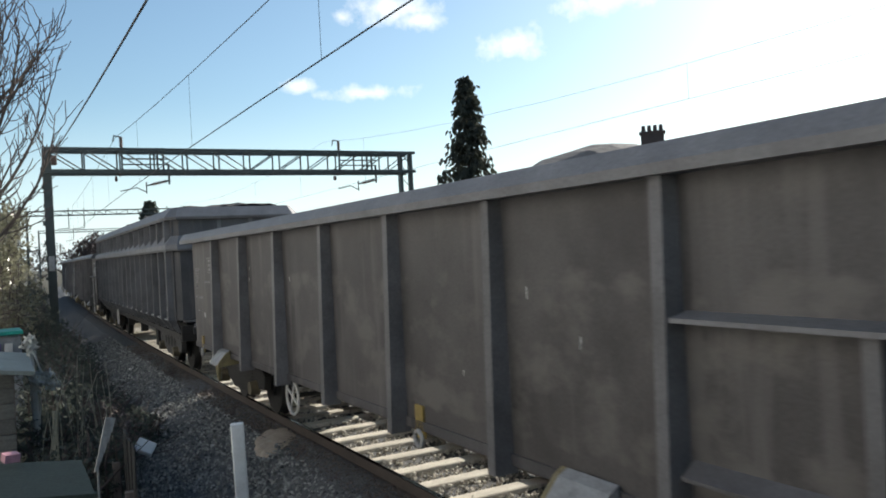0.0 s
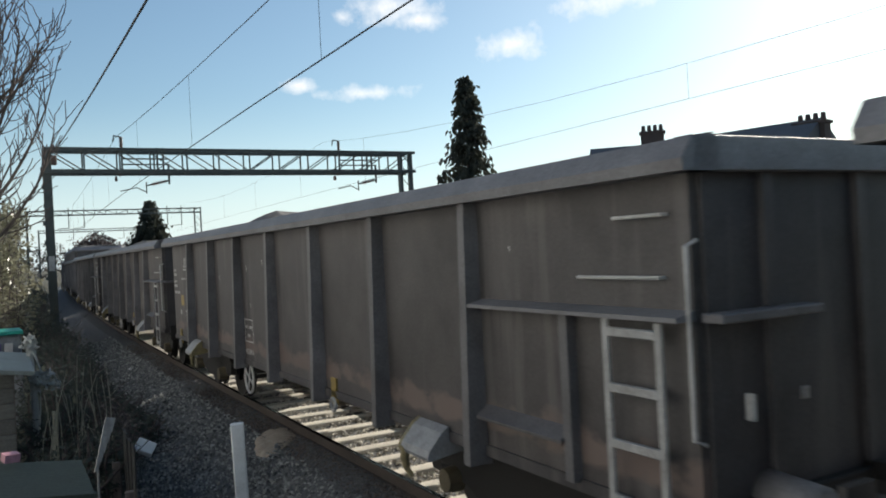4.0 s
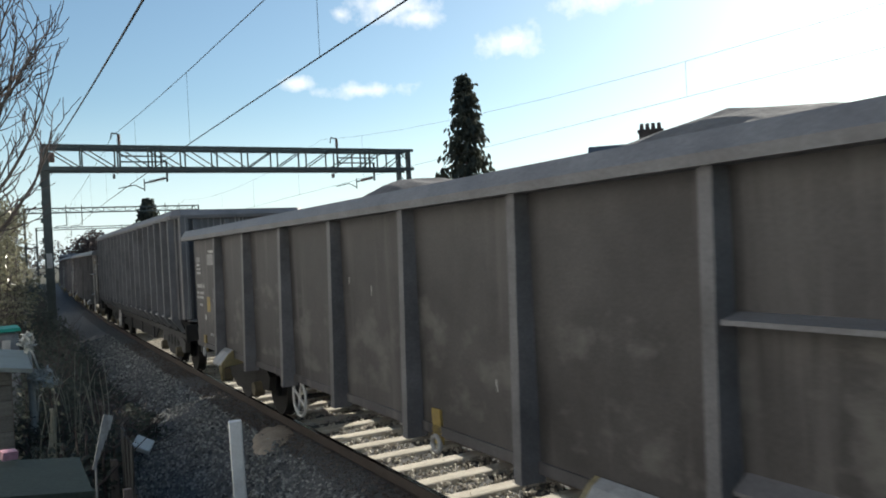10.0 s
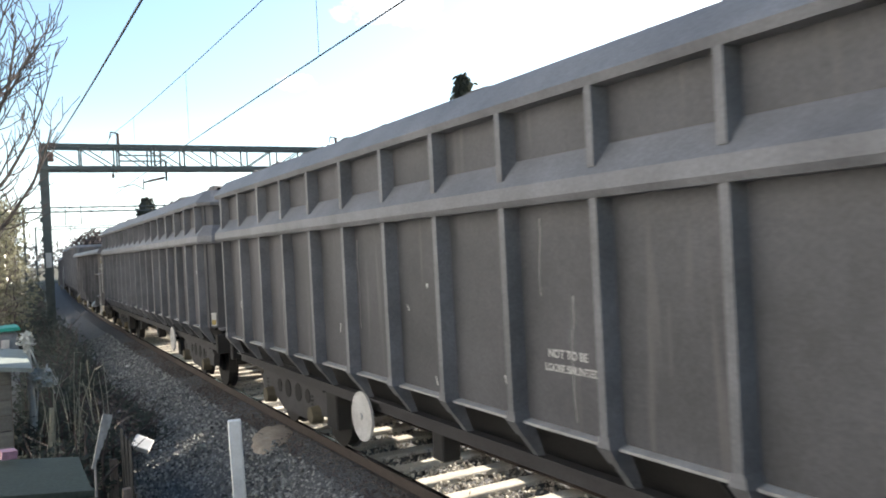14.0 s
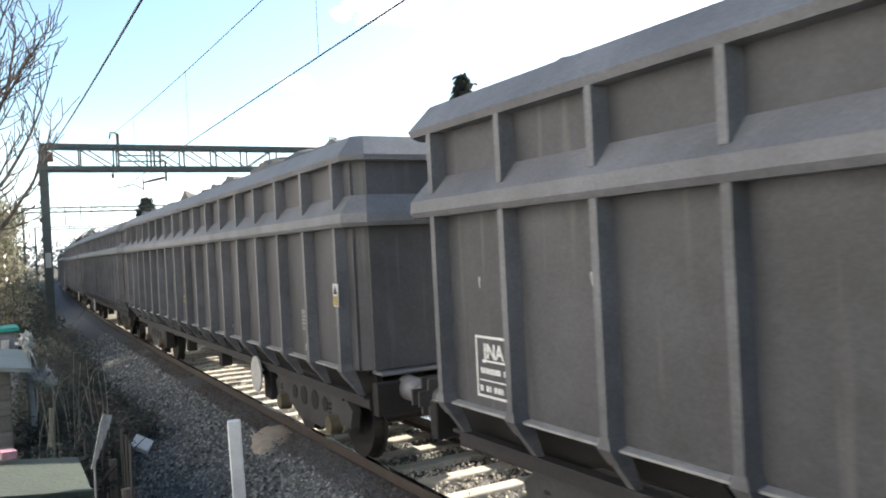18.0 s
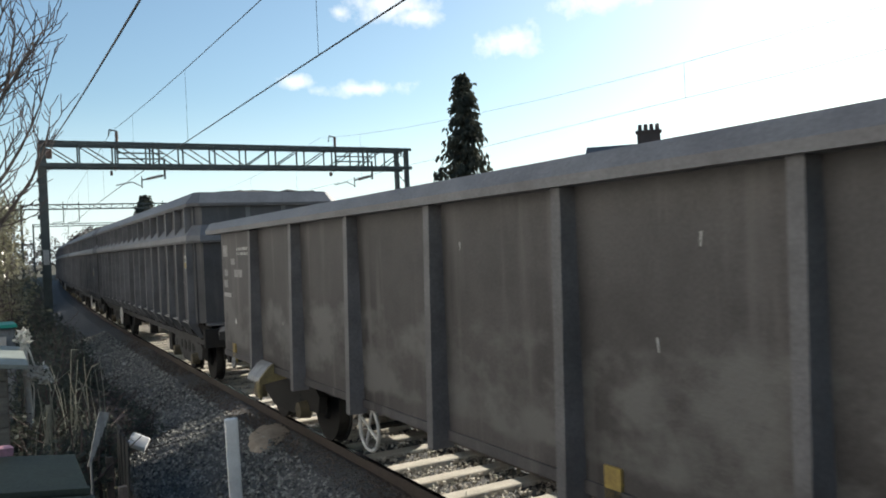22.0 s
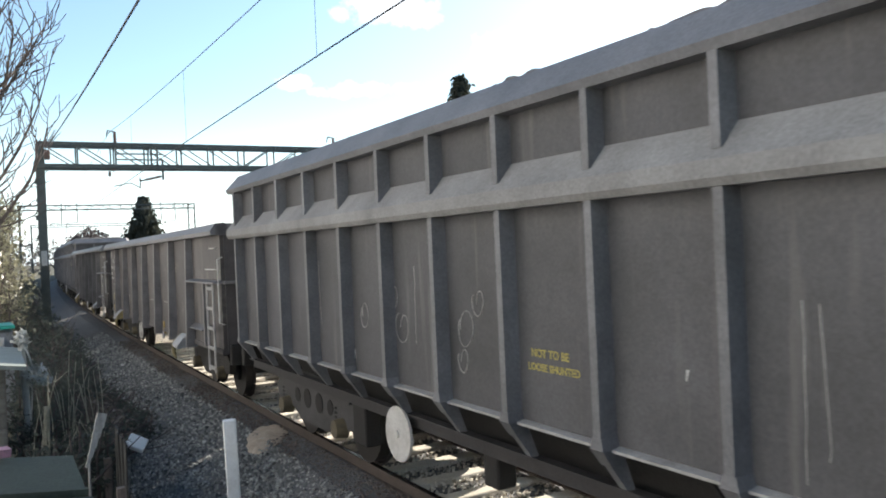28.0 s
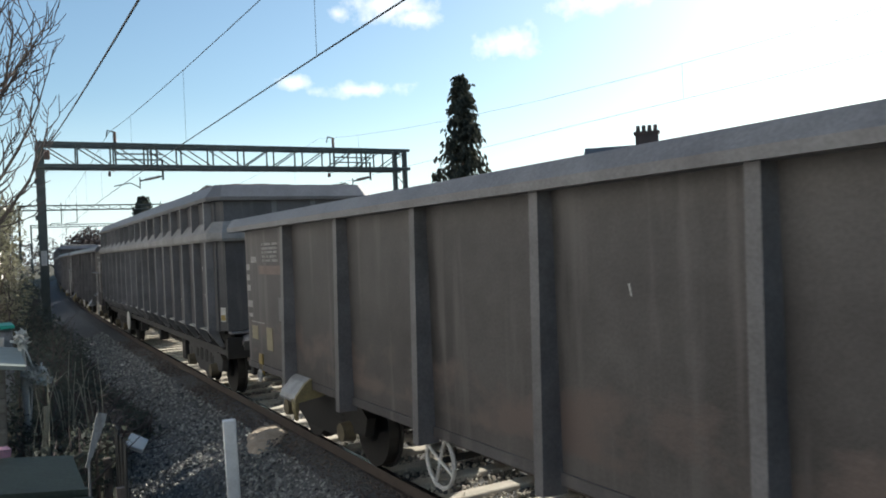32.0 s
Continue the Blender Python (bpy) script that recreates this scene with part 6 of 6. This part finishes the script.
        if i == 13:
            bm = bmesh.new()
            box(bm, -7.862, -7.851, 0.38, 0.5, 2.22, 2.45)
            part("warning_sign", bm, M_WHITE, w, "white and yellow warning sign")
            bm = bmesh.new()
            box(bm, -7.868, -7.863, 0.39, 0.49, 2.23, 2.33)
            part("warning_sign_foot", bm, M_YELLOW, w)
            bm = bmesh.new()
            bm.faces.new([bm.verts.new((-7.865, 0.44 + a, 2.345 + b)) for a, b in ((-0.045, 0), (0.045, 0), (0, 0.085))])
            part("warning_triangle", bm, M_YELLOW, w, "yellow warning triangle")
            frame_mark(w, 6.62, 7.16, 1.27, 1.72, y, M_POST, 0.018)
            words(w, "JNA", 7.05, 1.56, y, 0.15, M_POST, label="white stencilled lettering")
            plate(w, "ruled_line", 6.7, 7.08, 1.53, 1.545, y, M_POST, "white ruled line", 0.003)
            bars(w, 6.68, 7.1, 1.43, 1.5, y, 1, M_POST, rng)
            plate(w, "ruled_line", 6.66, 7.12, 1.39, 1.4, y, M_POST, "white ruled line", 0.003)
            bars(w, 6.68, 7.12, 1.3, 1.37, y, 1, M_POST, rng)
        elif i == 10:
            words(w, "JNA", 7.05, 1.56, y, 0.15, M_POST, label="white stencilled lettering")
            plate(w, "ruled_line", 6.58, 7.12, 1.53, 1.545, y, M_MARK, "white ruled line", 0.003)
            bars(w, 6.58, 7.06, 1.44, 1.5, y, 1, M_MARK, rng)
            plate(w, "ruled_line", 6.56, 7.1, 1.4, 1.41, y, M_MARK, "white ruled line", 0.003)
            bars(w, 6.58, 7.1, 1.3, 1.375, y, 1, M_POST, rng)
        elif i == 11:
            for z in (1.7, 1.57, 1.43):
                plate(w, "ruled_line", 6.55, 6.95, z, z + 0.012, y, M_YMARK, "thin yellow ruled line", 0.003)
            for x0, z in ((6.75, 1.62), (6.62, 1.49), (6.58, 1.34)):
                bars(w, x0, 6.94, z, z + 0.045, y, 1, M_MARK, rng)
        if i == 13:
            for z0, z1 in ((1.53, 1.73), (1.28, 1.46)):
                plate(w, "data_panel", -6.24, -6.0, z0, z1, y, M_TALLRIB, "grey painted data panel", 0.003)
                frame_mark(w, -6.24, -6.0, z0, z1, y + 0.003, M_MARK, 0.01)
                bars(w, -6.22, -6.02, z0 + 0.015, z1 - 0.015, y + 0.003, 4, M_MARK, rng)
        else:
            frame_mark(w, -6.34, -6.1, 1.5, 1.73, y, M_MARK, 0.01)
            bars(w, -6.32, -6.12, 1.51, 1.72, y, 5, M_MARK, rng)
        note = M_BOLD if i == 11 else M_YMARK
        shift = -0.98 if i == 11 else 0.08
        words(w, "NOT TO BE", 0.68 + shift, 1.64, y, 0.075, note, label="stencilled shunting note")
        words(w, "LOOSE SHUNTED", 0.72 + shift, 1.55, y, 0.068, note, label="stencilled shunting note")
        for k in range(16):
            x = rng.uniform(-7.2, 7.2)
            z = rng.uniform(1.25, 2.5)
            bm = bmesh.new()
            tube(bm, (x, y - 0.004, z), (x + rng.gauss(0, 0.015), y - 0.002, z - rng.uniform(0.03, 0.11)), 0.009, 0.004, 6)
            part("paint_chip", bm, M_WHITE, w, "pale chipped paint run")
    if i == 15:
        for x0, x1, z in ((-0.3, -1.35, 1.47), (-2.02, -2.95, 1.49)):
            bm = bmesh.new()
            tube(bm, (x0, FACE - 0.002, z), (x1, FACE - 0.002, z + 0.01), 0.008, 0.006, 5)
            part("scrape", bm, M_MARK, w, "long pale scrape in the paint")
    if i == 5:
        words(w, "UKI", 0.97, 1.34, FACE, 0.2, M_MARK, label="chalked letters")
    if i == 16:
        # looping chalk scrawl
        y = 1.274
        for cx, cz, r in ((1.55, 1.75, 0.16), (1.35, 1.95, 0.1), (2.6, 1.7, 0.15), (2.75, 1.95, 0.1), (3.4, 1.75, 0.12), (1.6, 1.5, 0.1)):
            bm = bmesh.new()
            loop = []
            for k in range(27):
                u = 0.3 * k
                reach = r * (1 + 0.35 * noise.noise(Vector((cx * 5 + u * 0.5, cz, 0))) - 0.012 * k)
                loop.append(Vector((cx + reach * math.cos(u) * 0.7 + 0.004 * k, y - 0.002, cz + reach * math.sin(u))))
            hose(bm, loop, 0.005, 0.005, 5)
            part("scrawl", bm, M_MARK, w, "looping pale chalk scrawl")

# ---- ballast stones ----
def stones(name, count, s0, s1, lat0, lat1, top, size, mat, label, seed, power=1.0):
    rng = np.random.default_rng(seed)
    base = np.array([(1, 0, 0), (-1, 0, 0), (0, 1, 0), (0, -1, 0), (0, 0, 1), (0, 0, -1)], float)
    tri = np.array([(0, 2, 4), (2, 1, 4), (1, 3, 4), (3, 0, 4), (2, 0, 5), (1, 2, 5), (3, 1, 5), (0, 3, 5)])
    verts = np.empty((count * 6, 3))
    for k in range(count):
        s = s0 + (s1 - s0) * rng.random() ** power
        lat = lat0 + (lat1 - lat0) * rng.random()
        p = on_line(s, lat, top(lat))
        q = np.linalg.qr(rng.normal(size=(3, 3)))[0]
        r = size * rng.uniform(0.5, 1.25)
        verts[k * 6:k * 6 + 6] = (base * rng.uniform(0.6, 1.2, (6, 1)) * (r, r * 0.8, r * 0.65)) @ q.T + (p.x, p.y, p.z + r * 0.2)
    faces = (tri[None] + (np.arange(count) * 6)[:, None, None]).reshape(-1, 3)
    me = bpy.data.meshes.new(name)
    me.from_pydata(verts.tolist(), [], faces.tolist())
    me.materials.append(mat)
    return tagged(new(name, me), label, "ballast", "", "stuff")


def shoulder(lat):
    return float(np.interp(lat, (-3.1, -2.3, -1.6, -1.3, -0.86, -0.6), (-0.66, -0.42, -0.22, -0.11, -0.1, -0.22)))


stones("ballast_shoulder", 17000, 4.5, 30.0, -3.15, -1.25, shoulder, 0.034, M_STONE, "loose grey ballast stones on the shoulder", 5, 1.5)
stones("ballast_cess", 5000, 4.5, 26.0, -1.3, -0.84, shoulder, 0.026, M_RUSTSTONE, "rust-dusted ballast stones beside the rail", 6, 1.5)
# these stones carry the sunlight under the wagons in their colour
stones("ballast_between", 14000, 3.5, 40.0, -0.68, 1.6, lambda lat: -0.2, 0.034, M_SUNSTONE, "ballast stones between the sleepers, sunlight put into their colour", 7, 1.5)
# pale lumps lying on the shoulder, in place of sun flecks between wagons
rng = random.Random(77)
for k in range(5):
    s, lat = rng.uniform(7, 26), rng.uniform(-2.9, -1.5)
    bm = bmesh.new()
    bmesh.ops.create_icosphere(bm, subdivisions=1, radius=0.06)
    for v in bm.verts:
        v.co = Vector((v.co.x * rng.uniform(0.6, 1.5), v.co.y * 0.7, v.co.z * 0.5))
    p = on_line(s, lat, shoulder(lat) + 0.03)
    solid("pale_scrap", bm, M_WHITE, "pale lump standing in for a sun fleck on the ballast", "litter", "litter scraps", at=pose(p.x, p.y, p.z, rng.uniform(0, 40), rng.uniform(0, 40), rng.uniform(0, 360)))

motions()
